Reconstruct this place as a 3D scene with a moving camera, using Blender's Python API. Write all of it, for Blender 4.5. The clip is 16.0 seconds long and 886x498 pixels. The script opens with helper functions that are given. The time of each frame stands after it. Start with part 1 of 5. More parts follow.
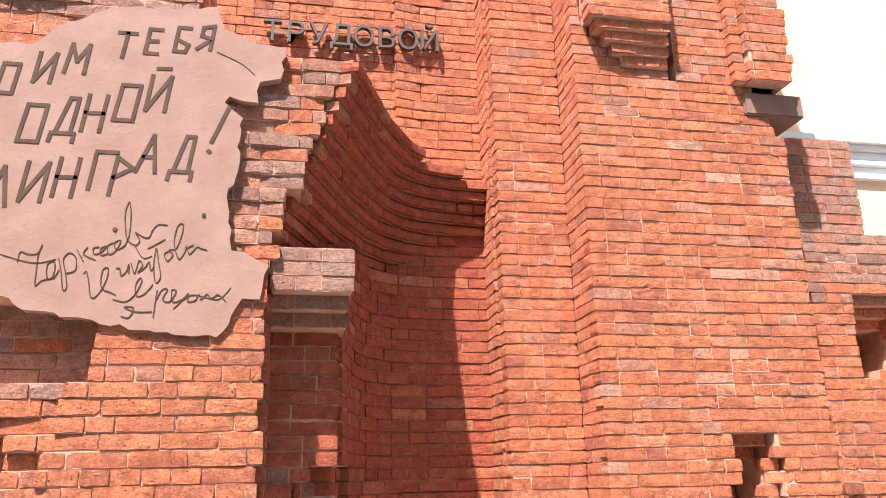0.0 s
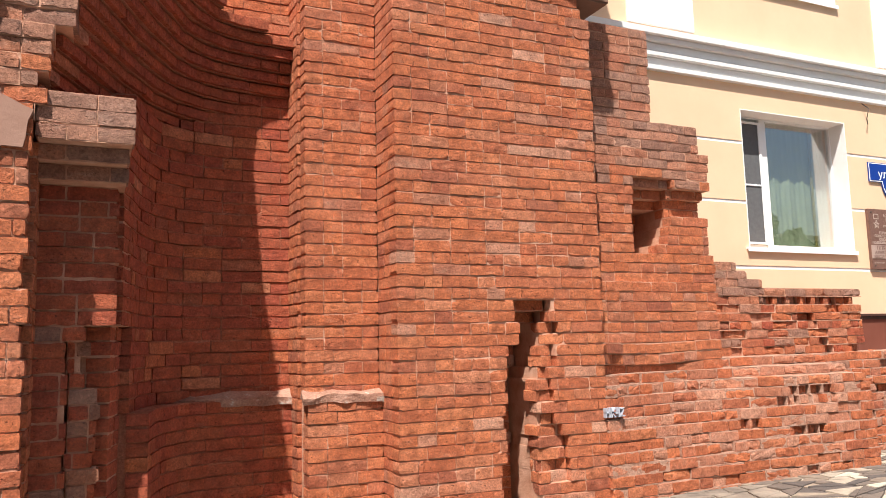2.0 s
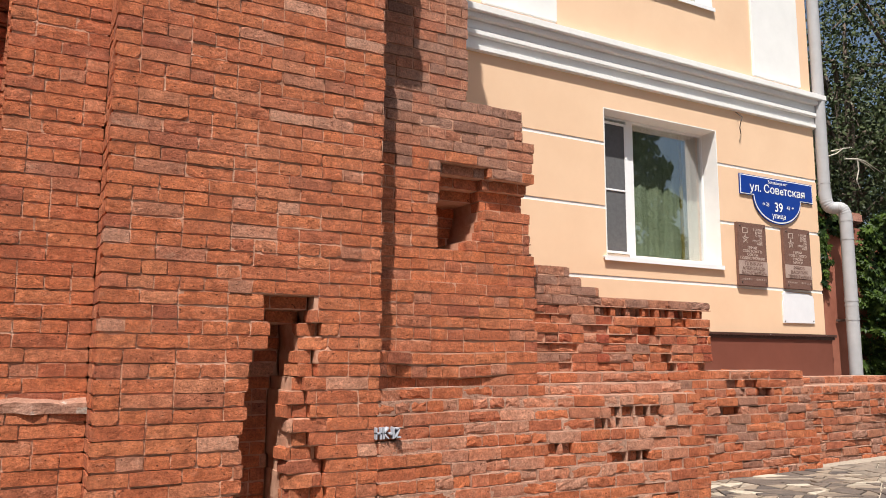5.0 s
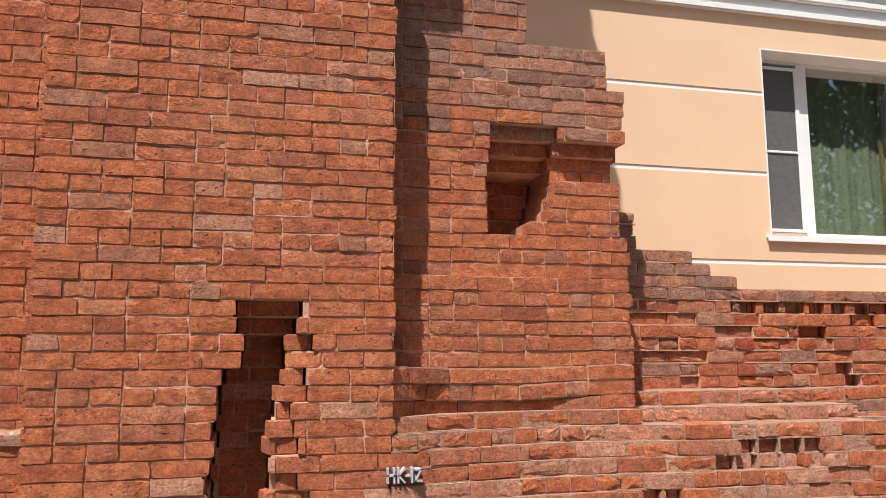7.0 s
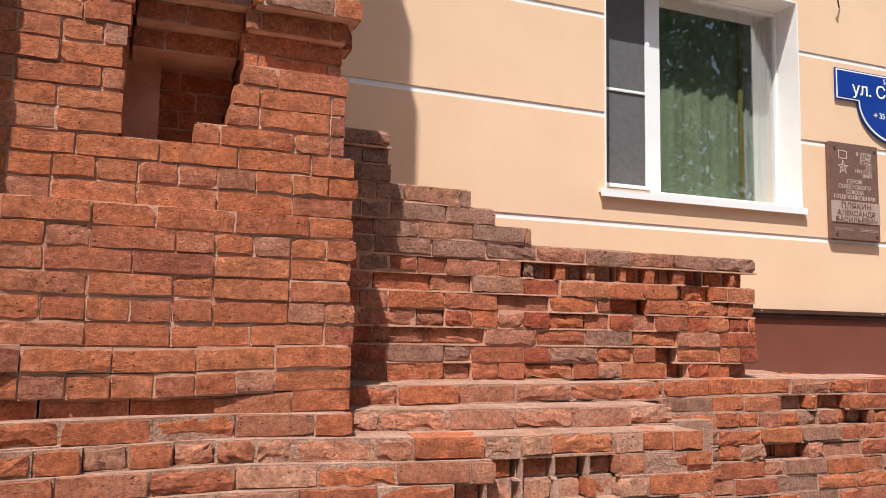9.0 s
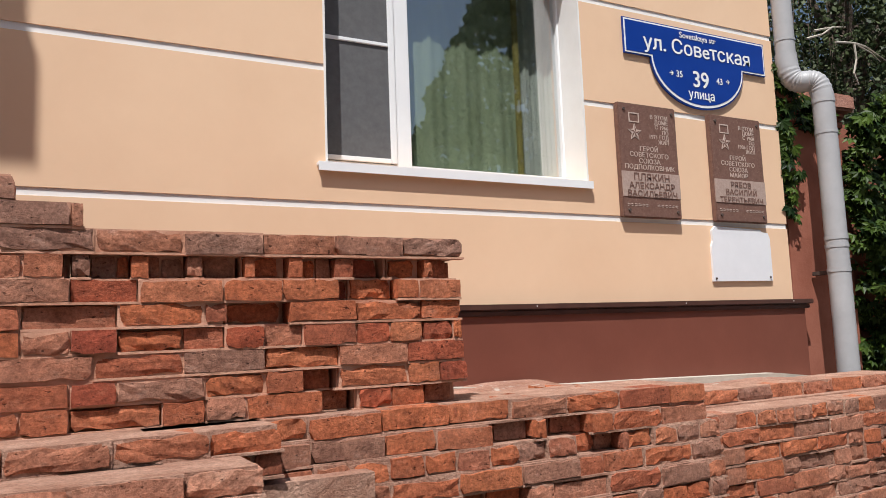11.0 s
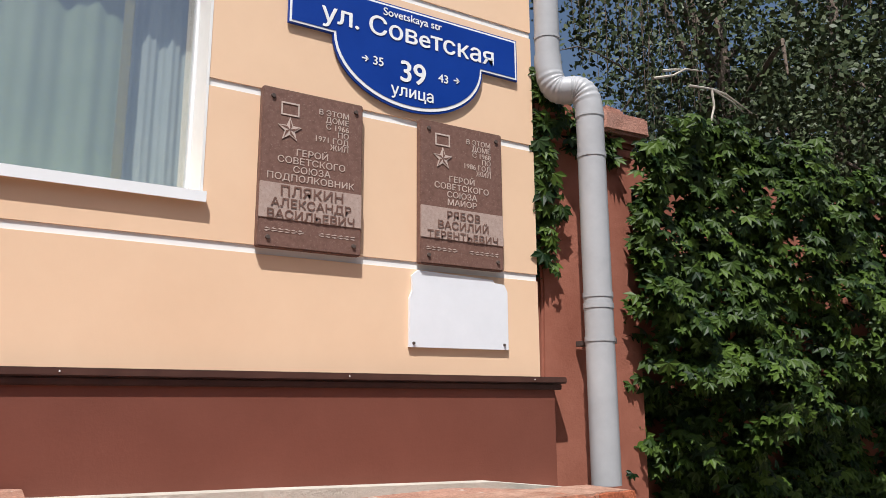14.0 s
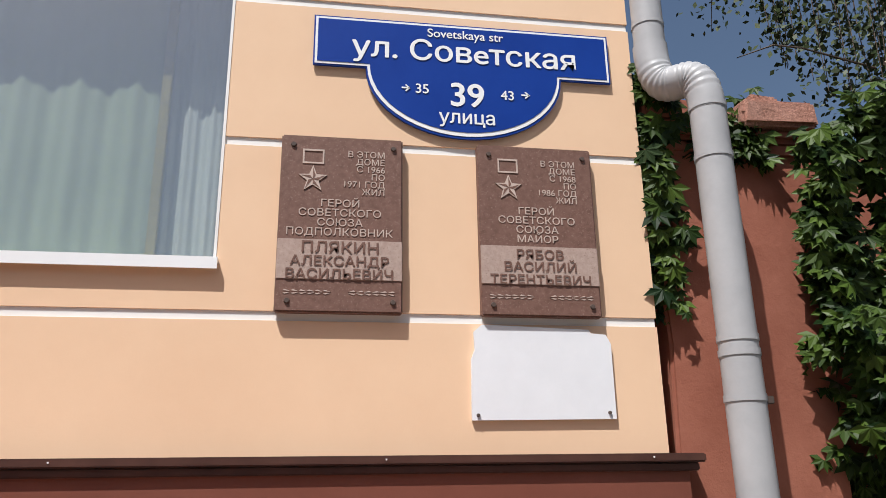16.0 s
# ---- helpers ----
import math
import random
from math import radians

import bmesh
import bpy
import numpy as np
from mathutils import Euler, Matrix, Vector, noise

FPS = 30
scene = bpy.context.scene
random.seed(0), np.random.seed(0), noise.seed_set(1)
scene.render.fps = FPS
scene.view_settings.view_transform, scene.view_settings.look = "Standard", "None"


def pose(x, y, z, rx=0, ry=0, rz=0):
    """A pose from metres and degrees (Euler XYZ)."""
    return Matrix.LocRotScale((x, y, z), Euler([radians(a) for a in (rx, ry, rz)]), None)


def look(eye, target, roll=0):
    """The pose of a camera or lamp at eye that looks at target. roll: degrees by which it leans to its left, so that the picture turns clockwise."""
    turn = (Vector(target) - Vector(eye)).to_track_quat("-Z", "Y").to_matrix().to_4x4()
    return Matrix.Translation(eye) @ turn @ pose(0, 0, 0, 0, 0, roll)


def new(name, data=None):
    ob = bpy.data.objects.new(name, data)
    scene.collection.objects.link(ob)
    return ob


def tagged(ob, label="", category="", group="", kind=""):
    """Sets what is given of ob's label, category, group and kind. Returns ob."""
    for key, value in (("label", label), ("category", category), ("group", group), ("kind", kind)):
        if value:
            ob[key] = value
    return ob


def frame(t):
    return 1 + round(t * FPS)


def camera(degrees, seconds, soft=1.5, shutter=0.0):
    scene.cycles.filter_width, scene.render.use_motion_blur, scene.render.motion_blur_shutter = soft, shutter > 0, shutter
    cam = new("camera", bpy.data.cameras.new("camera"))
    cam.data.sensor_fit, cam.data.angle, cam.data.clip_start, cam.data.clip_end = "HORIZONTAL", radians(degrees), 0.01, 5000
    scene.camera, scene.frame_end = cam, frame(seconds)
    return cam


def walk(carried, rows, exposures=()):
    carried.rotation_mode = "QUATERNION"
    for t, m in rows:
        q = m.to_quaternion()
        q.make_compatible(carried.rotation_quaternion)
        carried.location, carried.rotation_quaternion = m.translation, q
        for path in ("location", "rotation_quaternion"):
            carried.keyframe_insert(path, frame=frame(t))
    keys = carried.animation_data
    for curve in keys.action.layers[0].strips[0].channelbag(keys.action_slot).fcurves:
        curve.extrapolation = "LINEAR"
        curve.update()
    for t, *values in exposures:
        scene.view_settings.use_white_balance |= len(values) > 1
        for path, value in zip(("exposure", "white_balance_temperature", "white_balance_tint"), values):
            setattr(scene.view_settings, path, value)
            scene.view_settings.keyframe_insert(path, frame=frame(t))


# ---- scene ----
cam = camera(60.0, 16.0, soft=0.5)
PATH = [
    (0, (0.049, -0.002, 1.217), (0.435, 1.872, 1.801), -1.5),
    (0.5, (0.073, -0.031, 1.199), (0.577, 1.85, 1.651), -1.0),
    (1, (0.094, -0.023, 1.203), (0.753, 1.828, 1.577), -1.2),
    (1.5, (0.125, -0.019, 1.187), (0.896, 1.796, 1.519), -1.3),
    (2, (0.208, -0.033, 1.19), (1.034, 1.772, 1.433), -1.4),
    (2.5, (0.287, 0.011, 1.206), (1.216, 1.773, 1.385), -2.5),
    (3, (0.394, 0.166, 1.209), (1.442, 1.862, 1.362), -1.4),
    (3.5, (0.625, 0.243, 1.191), (1.732, 1.901, 1.341), -3.6),
    (4, (0.941, 0.179, 1.226), (1.997, 1.872, 1.364), -1.3),
    (4.2, (1.025, 0.197, 1.177), (2.089, 1.88, 1.36), -1.2),
    (6.3, (2.51, 0.563, 1.116), (3.156, 2.428, 1.438), -0.3),
    (6.5, (2.584, 0.682, 1.122), (3.161, 2.57, 1.441), -2.1),
    (7, (2.908, 0.926, 1.228), (3.37, 2.853, 1.497), -0.2),
    (7.5, (3.189, 1.223, 1.168), (3.664, 3.15, 1.418), -0.3),
    (8, (3.459, 1.618, 1.205), (4.164, 3.474, 1.444), -1.4),
    (8.5, (3.867, 1.834, 1.206), (4.498, 3.71, 1.488), -1.4),
    (9, (4.197, 2.045, 1.233), (4.91, 3.903, 1.439), 1.1),
    (9.2, (4.341, 2.152, 1.254), (5.175, 3.956, 1.484), 0.8),
    (11.3, (5.97, 2.689, 1.262), (6.906, 4.443, 1.482), -2.2),
    (11.5, (6.136, 2.727, 1.246), (7.022, 4.507, 1.462), -1.8),
    (12, (6.531, 2.923, 1.26), (7.598, 4.608, 1.415), 2.3),
    (12.5, (6.881, 3.032, 1.247), (7.988, 4.688, 1.432), -0.8),
    (13, (7.286, 3.006, 1.263), (8.237, 4.742, 1.547), -0.8),
    (13.5, (7.702, 3.147, 1.268), (8.823, 4.78, 1.545), 2.6),
    (14, (8.066, 3.139, 1.263), (9.084, 4.813, 1.667), -0.3),
    (14.5, (8.453, 3.055, 1.303), (9.186, 4.869, 1.716), -0.9),
    (15, (8.769, 3.107, 1.312), (9.453, 4.931, 1.766), 2.7),
    (15.5, (9.01, 3.305, 1.302), (9.578, 5.14, 1.858), 1.1),
    (16, (9.293, 3.408, 1.297), (9.598, 5.292, 1.893), -0.9),
]
EXPOSURE = [(0, 1.6, 5850, 10), (0.6, 1.47, 5950, 10), (1, 1.14, 6250, 10), (1.5, 1.08, 6450, 10), (2, 0.86, 6480, 10), (2.5, 0.78, 6500, 10), (3, 0.6, 6500, 10), (3.5, 0.56, 6500, 10), (6.5, 0.42, 6400, 10), (7, 0.44, 6400, 10), (8, 0.46, 6350, 10), (9, 0.44, 6250, 10),
            (11.5, 0.12, 6100, 10), (12, 0.12, 6080, 10), (12.5, 0.2, 6050, 10), (13.5, 0.3, 6050, 10), (16, 0.26, 6100, 10)]
walk(cam, [(t, look(eye, target, roll)) for t, eye, target, roll in PATH], EXPOSURE)

# ---- world, sun, exposure ----
SUN_WAY = Vector((0.78, 1.0, -2.35)).normalized()
world = bpy.data.worlds.new("sky")
scene.world = world
world.use_nodes = True
wn = world.node_tree.nodes
sky = wn.new("ShaderNodeTexSky")
sky.sky_type, sky.sun_disc = "NISHITA", False
sky.dust_density, sky.air_density = 3.5, 1.2
sky.sun_elevation = math.asin(-SUN_WAY.z)
sky.sun_rotation = math.atan2(-SUN_WAY.x, -SUN_WAY.y)
world.node_tree.links.new(sky.outputs[0], wn["Background"].inputs[0])
wn["Background"].inputs[1].default_value = 0.067
sun = new("sun", bpy.data.lights.new("sun", "SUN"))
sun.data.energy, sun.data.angle, sun.data.color = 5.0, radians(0.5), (1.0, 0.95, 0.88)
sun.matrix_world = look((0, 0, 20), Vector((0, 0, 20)) + SUN_WAY)


# ---- materials ----
def mat(name, rough=0.85, metal=0.0):
    m = bpy.data.materials.new(name)
    m.use_nodes = True
    b = m.node_tree.nodes["Principled BSDF"]
    b.inputs["Roughness"].default_value, b.inputs["Metallic"].default_value = rough, metal
    b.inputs["Specular IOR Level"].default_value = 0.3
    return m, m.node_tree.nodes, m.node_tree.links, b


def node(n, kind, **values):
    made = n.new(kind)
    for key, value in values.items():
        made.inputs[key.replace("_", " ")].default_value = value
    return made


def ramp(n, stops, constant=False):
    r = n.new("ShaderNodeValToRGB")
    e = r.color_ramp.elements
    while len(e) < len(stops):
        e.new(0.5)
    for k, (p, c) in zip(e, stops):
        k.position, k.color = p, (*c, 1) if len(c) == 3 else c
    if constant:
        r.color_ramp.interpolation = "CONSTANT"
    return r


def mix(n, l, fac, a, b, how="MIX"):
    m = n.new("ShaderNodeMix")
    m.data_type, m.blend_type = "RGBA", how
    for sock, v in ((m.inputs["Factor"], fac), (m.inputs["A"], a), (m.inputs["B"], b)):
        if hasattr(v, "is_linked"):
            l.new(v, sock)
        elif isinstance(v, tuple):
            sock.default_value = (*v, 1)
        else:
            sock.default_value = v
    return m.outputs["Result"]


def noise_at(n, l, scale, detail=4, rough=0.6, stretch=(1, 1, 1)):
    tc = n.new("ShaderNodeNewGeometry")
    mp = n.new("ShaderNodeMapping")
    mp.inputs["Scale"].default_value = stretch
    l.new(tc.outputs["Position"], mp.inputs["Vector"])
    t = node(n, "ShaderNodeTexNoise", Scale=scale, Detail=detail, Roughness=rough)
    l.new(mp.outputs[0], t.inputs["Vector"])
    return t.outputs["Fac"]


def bump(n, l, b, height, strength, distance):
    k = node(n, "ShaderNodeBump", Strength=strength, Distance=distance)
    l.new(height, k.inputs["Height"])
    l.new(k.outputs[0], b.inputs["Normal"])


def scaled(n, l, value, factor):
    w = n.new("ShaderNodeMath")
    w.operation = "MULTIPLY"
    w.inputs[1].default_value = factor
    l.new(value, w.inputs[0])
    return w.outputs[0]


def brick_mat(name, colours, island, wash=(0.62, 0.36, 0.27), dirt=0.35, dust=0.3):
    """Fired clay: one tone a brick, blotches within it, mortar smears, lime dust and pits."""
    m, n, l, b = mat(name, 0.9)
    if island:
        rnd = n.new("ShaderNodeNewGeometry").outputs["Random Per Island"]
    else:
        rnd = n.new("ShaderNodeObjectInfo").outputs["Random"]
    k = len(colours)
    tone = ramp(n, [(i / k, c) for i, c in enumerate(colours)])
    l.new(rnd, tone.inputs[0])
    blotch = ramp(n, [(0.34, (0.58, 0.52, 0.50)), (0.62, (1.22, 1.2, 1.18))])
    l.new(noise_at(n, l, 17, 5, 0.65), blotch.inputs[0])
    c = mix(n, l, 0.75, tone.outputs[0], blotch.outputs[0], "MULTIPLY")
    # lime dust lies in clouds over many bricks
    cloud = ramp(n, [(0.42, (0, 0, 0)), (0.72, (1, 1, 1))])
    l.new(noise_at(n, l, 1.7, 6, 0.68, (1, 1, 1.5)), cloud.inputs[0])
    c = mix(n, l, scaled(n, l, cloud.outputs[0], dust), c, wash)
    washed = ramp(n, [(0.55, (0, 0, 0)), (0.72, (1, 1, 1))])
    l.new(noise_at(n, l, 11, 7, 0.72, (1, 1, 1.8)), washed.inputs[0])
    c = mix(n, l, scaled(n, l, washed.outputs[0], 0.46), c, wash)
    sooty = ramp(n, [(0.58, (0, 0, 0)), (0.8, (1, 1, 1))])
    l.new(noise_at(n, l, 2.3, 5, 0.62), sooty.inputs[0])
    c = mix(n, l, scaled(n, l, sooty.outputs[0], dirt), c, (0.12, 0.075, 0.06))
    pits = ramp(n, [(0.27, (0.10, 0.06, 0.05)), (0.33, (1, 1, 1))])
    l.new(noise_at(n, l, 52, 2, 0.5, (1, 1, 1.4)), pits.inputs[0])
    c = mix(n, l, 0.75, c, pits.outputs[0], "MULTIPLY")
    grain = ramp(n, [(0.36, (0.62, 0.60, 0.58)), (0.64, (1.38, 1.38, 1.38))])
    l.new(noise_at(n, l, 75, 4, 0.7), grain.inputs[0])
    c = mix(n, l, 0.72, c, grain.outputs[0], "MULTIPLY")
    l.new(c, b.inputs["Base Color"])
    # dents a few centimetres wide, fine grit, and the pits sunk in
    height = n.new("ShaderNodeMath")
    height.operation = "ADD"
    l.new(scaled(n, l, noise_at(n, l, 20, 3, 0.5, (1, 1, 1.5)), 0.30), height.inputs[0])
    l.new(scaled(n, l, noise_at(n, l, 60, 8, 0.78), 0.56), height.inputs[1])
    deep = n.new("ShaderNodeMath")
    deep.operation = "ADD"
    l.new(height.outputs[0], deep.inputs[0])
    l.new(scaled(n, l, pits.outputs[0], 0.25), deep.inputs[1])
    bump(n, l, b, deep.outputs[0], 1.0, 0.02)
    return m


REDS = [(0.45, 0.130, 0.056), (0.49, 0.156, 0.067), (0.41, 0.117, 0.053), (0.51, 0.176, 0.080), (0.47, 0.144, 0.062), (0.42, 0.133, 0.068),
        (0.50, 0.152, 0.062), (0.33, 0.096, 0.052), (0.48, 0.185, 0.098), (0.45, 0.135, 0.058)]
GREYS = [(0.41, 0.155, 0.088), (0.35, 0.132, 0.076), (0.44, 0.178, 0.104), (0.44, 0.142, 0.068), (0.40, 0.165, 0.100), (0.46, 0.20, 0.125), (0.37, 0.130, 0.074)]
# niche and pilaster shade put into deeper reds; a few low-wall bricks share them
DEEP_SHADE_REDS = [(0.36, 0.085, 0.040), (0.41, 0.098, 0.045), (0.33, 0.076, 0.040), (0.39, 0.106, 0.050), (0.35, 0.080, 0.044)]
DUSTY = [(0.47, 0.205, 0.125), (0.53, 0.26, 0.17), (0.42, 0.18, 0.112), (0.48, 0.158, 0.08), (0.40, 0.19, 0.125), (0.50, 0.185, 0.10)]
SOOT = [(0.30, 0.148, 0.100), (0.35, 0.185, 0.132), (0.25, 0.116, 0.079), (0.37, 0.172, 0.11), (0.32, 0.168, 0.12), (0.39, 0.162, 0.094)]
BRICKS = {}
for tone_name, colours, wash, dirt, dust in (("red", REDS, (0.62, 0.28, 0.175), 0.2, 0.14), ("grey", GREYS, (0.58, 0.35, 0.25), 0.16, 0.22),
                                             ("deep", DEEP_SHADE_REDS, (0.5, 0.2, 0.12), 0.12, 0.1), ("dusty", DUSTY, (0.66, 0.41, 0.295), 0.14, 0.38), ("soot", SOOT, (0.50, 0.34, 0.27), 0.3, 0.2)):
    for island in (False, True):
        BRICKS[tone_name, island] = brick_mat("brick_" + tone_name, colours, island, wash, dirt, dust)


def rough_mat(name, lo, hi, scale, bump_scale, strength, distance, rough=0.9, fleck=None):
    m, n, l, b = mat(name, rough)
    r = ramp(n, [(0.3, lo), (0.7, hi)])
    l.new(noise_at(n, l, scale, 6, 0.65), r.inputs[0])
    c = r.outputs[0]
    if fleck:
        f = ramp(n, [(0.6, (0, 0, 0)), (0.68, (1, 1, 1))])
        l.new(noise_at(n, l, fleck[1], 3, 0.6), f.inputs[0])
        c = mix(n, l, f.outputs[0], c, fleck[0])
    if strength >= 0.8:
        grain = ramp(n, [(0.36, (0.66, 0.65, 0.64)), (0.64, (1.32, 1.32, 1.32))])
        l.new(noise_at(n, l, 80, 3, 0.7), grain.inputs[0])
        c = mix(n, l, 0.6, c, grain.outputs[0], "MULTIPLY")
    l.new(c, b.inputs["Base Color"])
    bump(n, l, b, noise_at(n, l, bump_scale, 6, 0.7), strength, distance)
    return m


MORTAR_PALE = rough_mat("pale_mortar", (0.34, 0.165, 0.108), (0.58, 0.365, 0.27), 8, 40, 1.0, 0.025)
MORTAR = rough_mat("mortar", (0.44, 0.205, 0.125), (0.66, 0.39, 0.275), 7, 60, 0.7, 0.012)
# deeper red than the other mortar: the niche's shade is in this colour
MORTAR_SHADED = rough_mat("shaded_red_mortar", (0.31, 0.095, 0.05), (0.47, 0.19, 0.115), 5, 70, 1.0, 0.014)
PLASTER = rough_mat("plaster", (0.29, 0.158, 0.114), (0.37, 0.218, 0.165), 4, 40, 0.4, 0.008)
INCISED = rough_mat("incised_paint", (0.065, 0.036, 0.024), (0.12, 0.068, 0.046), 9, 60, 0.3, 0.003, 1.0)
BED = rough_mat("flagstone_bed", (0.30, 0.25, 0.20), (0.42, 0.36, 0.29), 6, 70, 0.8, 0.01)
PEACH = rough_mat("peach_paint", (0.77, 0.525, 0.345), (0.82, 0.575, 0.385), 1.6, 90, 0.12, 0.004, 0.75)
WHITE = rough_mat("white_paint", (0.78, 0.77, 0.75), (0.85, 0.84, 0.82), 3, 90, 0.1, 0.003, 0.6)
BROWN = rough_mat("brown_paint", (0.155, 0.050, 0.032), (0.19, 0.064, 0.042), 2, 60, 0.2, 0.004, 0.6)
TRIM = rough_mat("dark_brown_metal", (0.062, 0.030, 0.024), (0.092, 0.044, 0.034), 8, 50, 0.1, 0.002, 0.35)
CONCRETE = rough_mat("concrete", (0.42, 0.38, 0.32), (0.56, 0.51, 0.44), 5, 60, 0.6, 0.012)
KERB = rough_mat("kerb_concrete", (0.40, 0.38, 0.35), (0.52, 0.50, 0.46), 7, 80, 0.7, 0.01)
ASPHALT = rough_mat("asphalt", (0.11, 0.105, 0.095), (0.16, 0.155, 0.14), 2.5, 160, 0.9, 0.012, 0.95, ((0.33, 0.31, 0.28), 120))
STUCCO = rough_mat("red_brown_stucco", (0.26, 0.088, 0.054), (0.35, 0.132, 0.086), 3, 40, 0.45, 0.007, 0.9)
GRANITE = rough_mat("brown_granite", (0.135, 0.07, 0.052), (0.20, 0.11, 0.085), 45, 140, 0.25, 0.002, 0.6, ((0.27, 0.17, 0.14), 150))
GRANITE_LIGHT = rough_mat("light_granite", (0.36, 0.26, 0.22), (0.46, 0.35, 0.30), 60, 140, 0.3, 0.003, 0.7, ((0.25, 0.17, 0.14), 150))
CARVED = rough_mat("carved_lettering", (0.46, 0.36, 0.31), (0.56, 0.45, 0.39), 30, 90, 0.1, 0.001, 0.7)
SIGN_BLUE = rough_mat("sign_blue_enamel", (0.006, 0.036, 0.25), (0.009, 0.046, 0.29), 4, 20, 0.02, 0.001, 0.3)
SIGN_WHITE = rough_mat("sign_white", (0.82, 0.82, 0.82), (0.87, 0.87, 0.87), 6, 40, 0.02, 0.001, 0.4)
BOARD = rough_mat("white_board", (0.74, 0.75, 0.78), (0.80, 0.81, 0.84), 5, 60, 0.05, 0.001, 0.5)
PIPE = rough_mat("grey_pipe_enamel", (0.36, 0.36, 0.37), (0.43, 0.43, 0.44), 5, 30, 0.05, 0.002, 0.4)
IRON = rough_mat("dark_iron", (0.06, 0.045, 0.04), (0.11, 0.08, 0.065), 12, 60, 0.3, 0.003, 0.6)
PVC = rough_mat("white_pvc", (0.80, 0.81, 0.82), (0.85, 0.86, 0.87), 3, 20, 0.02, 0.001, 0.3)
BEAM = rough_mat("old_timber", (0.20, 0.11, 0.08), (0.28, 0.16, 0.115), 5, 30, 0.5, 0.006)
BARK = rough_mat("bark", (0.09, 0.065, 0.05), (0.17, 0.13, 0.10), 9, 30, 1.0, 0.02)
TAG = rough_mat("white_spray_paint", (0.36, 0.38, 0.44), (0.5, 0.52, 0.58), 30, 60, 0.1, 0.002)
CURTAIN = rough_mat("green_curtain", (0.27, 0.33, 0.20), (0.33, 0.39, 0.26), 4, 60, 0.1, 0.003)
SHEER = rough_mat("white_sheer", (0.40, 0.44, 0.38), (0.48, 0.51, 0.46), 4, 60, 0.1, 0.003)
BRAID = rough_mat("olive_braid", (0.22, 0.19, 0.05), (0.32, 0.28, 0.09), 30, 60, 0.2, 0.003)
NET = rough_mat("grey_insect_net", (0.10, 0.10, 0.105), (0.13, 0.13, 0.135), 20, 400, 0.2, 0.001)
ROOM = rough_mat("room_wall", (0.45, 0.43, 0.38), (0.5, 0.48, 0.42), 2, 20, 0.05, 0.002)


def leaf_mat(name, lo, hi):
    m, n, l, b = mat(name, 0.5)
    r = ramp(n, [(0.0, lo), (1.0, hi)])
    l.new(n.new("ShaderNodeNewGeometry").outputs["Random Per Island"], r.inputs[0])
    l.new(r.outputs[0], b.inputs["Base Color"])
    b.inputs["Specular IOR Level"].default_value = 0.2
    return m


IVY = leaf_mat("ivy_leaf", (0.005, 0.017, 0.003), (0.066, 0.108, 0.014))
LEAF = leaf_mat("tree_leaf", (0.016, 0.030, 0.009), (0.085, 0.105, 0.045))
TWIG = rough_mat("bare_pale_twig", (0.45, 0.40, 0.33), (0.58, 0.53, 0.45), 20, 60, 0.3, 0.003)
SLAB = rough_mat("pink_mortar_slab", (0.30, 0.15, 0.10), (0.47, 0.27, 0.20), 6, 30, 1.0, 0.02, 0.95, ((0.5, 0.42, 0.36), 14))

GLASS, gn, gl, gb = mat("window_glass", 0.02)
gb.inputs["Base Color"].default_value = (0.8, 0.85, 0.85, 1)
gn.remove(gb)
clear, gloss, both = gn.new("ShaderNodeBsdfTransparent"), gn.new("ShaderNodeBsdfGlossy"), gn.new("ShaderNodeMixShader")
clear.inputs[0].default_value = (0.93, 0.95, 0.95, 1)
gloss.inputs["Roughness"].default_value = 0.015
both.inputs[0].default_value = 0.36
gl.new(clear.outputs[0], both.inputs[1])
gl.new(gloss.outputs[0], both.inputs[2])
gl.new(both.outputs[0], gn["Material Output"].inputs[0])

STONE, sn, sl, sb = mat("flagstone", 0.8)
sr = ramp(sn, [(0.0, (0.125, 0.098, 0.082)), (0.18, (0.20, 0.155, 0.12)), (0.36, (0.095, 0.078, 0.07)), (0.5, (0.26, 0.205, 0.155)),
               (0.66, (0.15, 0.118, 0.097)), (0.8, (0.33, 0.275, 0.215)), (0.92, (0.45, 0.39, 0.31))], True)
sl.new(sn.new("ShaderNodeObjectInfo").outputs["Random"], sr.inputs[0])
sv = ramp(sn, [(0.3, (0.75, 0.75, 0.75)), (0.7, (1.2, 1.2, 1.2))])
sl.new(noise_at(sn, sl, 12, 6, 0.7), sv.inputs[0])
sl.new(mix(sn, sl, 1.0, sr.outputs[0], sv.outputs[0], "MULTIPLY"), sb.inputs["Base Color"])
bump(sn, sl, sb, noise_at(sn, sl, 40, 6, 0.7), 0.5, 0.01)


# ---- mesh helpers ----
def raw(name, verts, faces, material, parent=None, label=""):
    me = bpy.data.meshes.new(name)
    me.from_pydata(verts, [], faces)
    me.materials.append(material)
    ob = new(name, me)
    if parent:
        ob.parent = parent
    if label:
        ob["label"] = label
    return ob


def part(name, bm, material, parent=None, label="", smooth=False):
    me = bpy.data.meshes.new(name)
    bm.to_mesh(me)
    bm.free()
    me.materials.append(material)
    if smooth:
        for p in me.polygons:
            p.use_smooth = True
    ob = new(name, me)
    if parent:
        ob.parent = parent
    if label:
        ob["label"] = label
    return ob


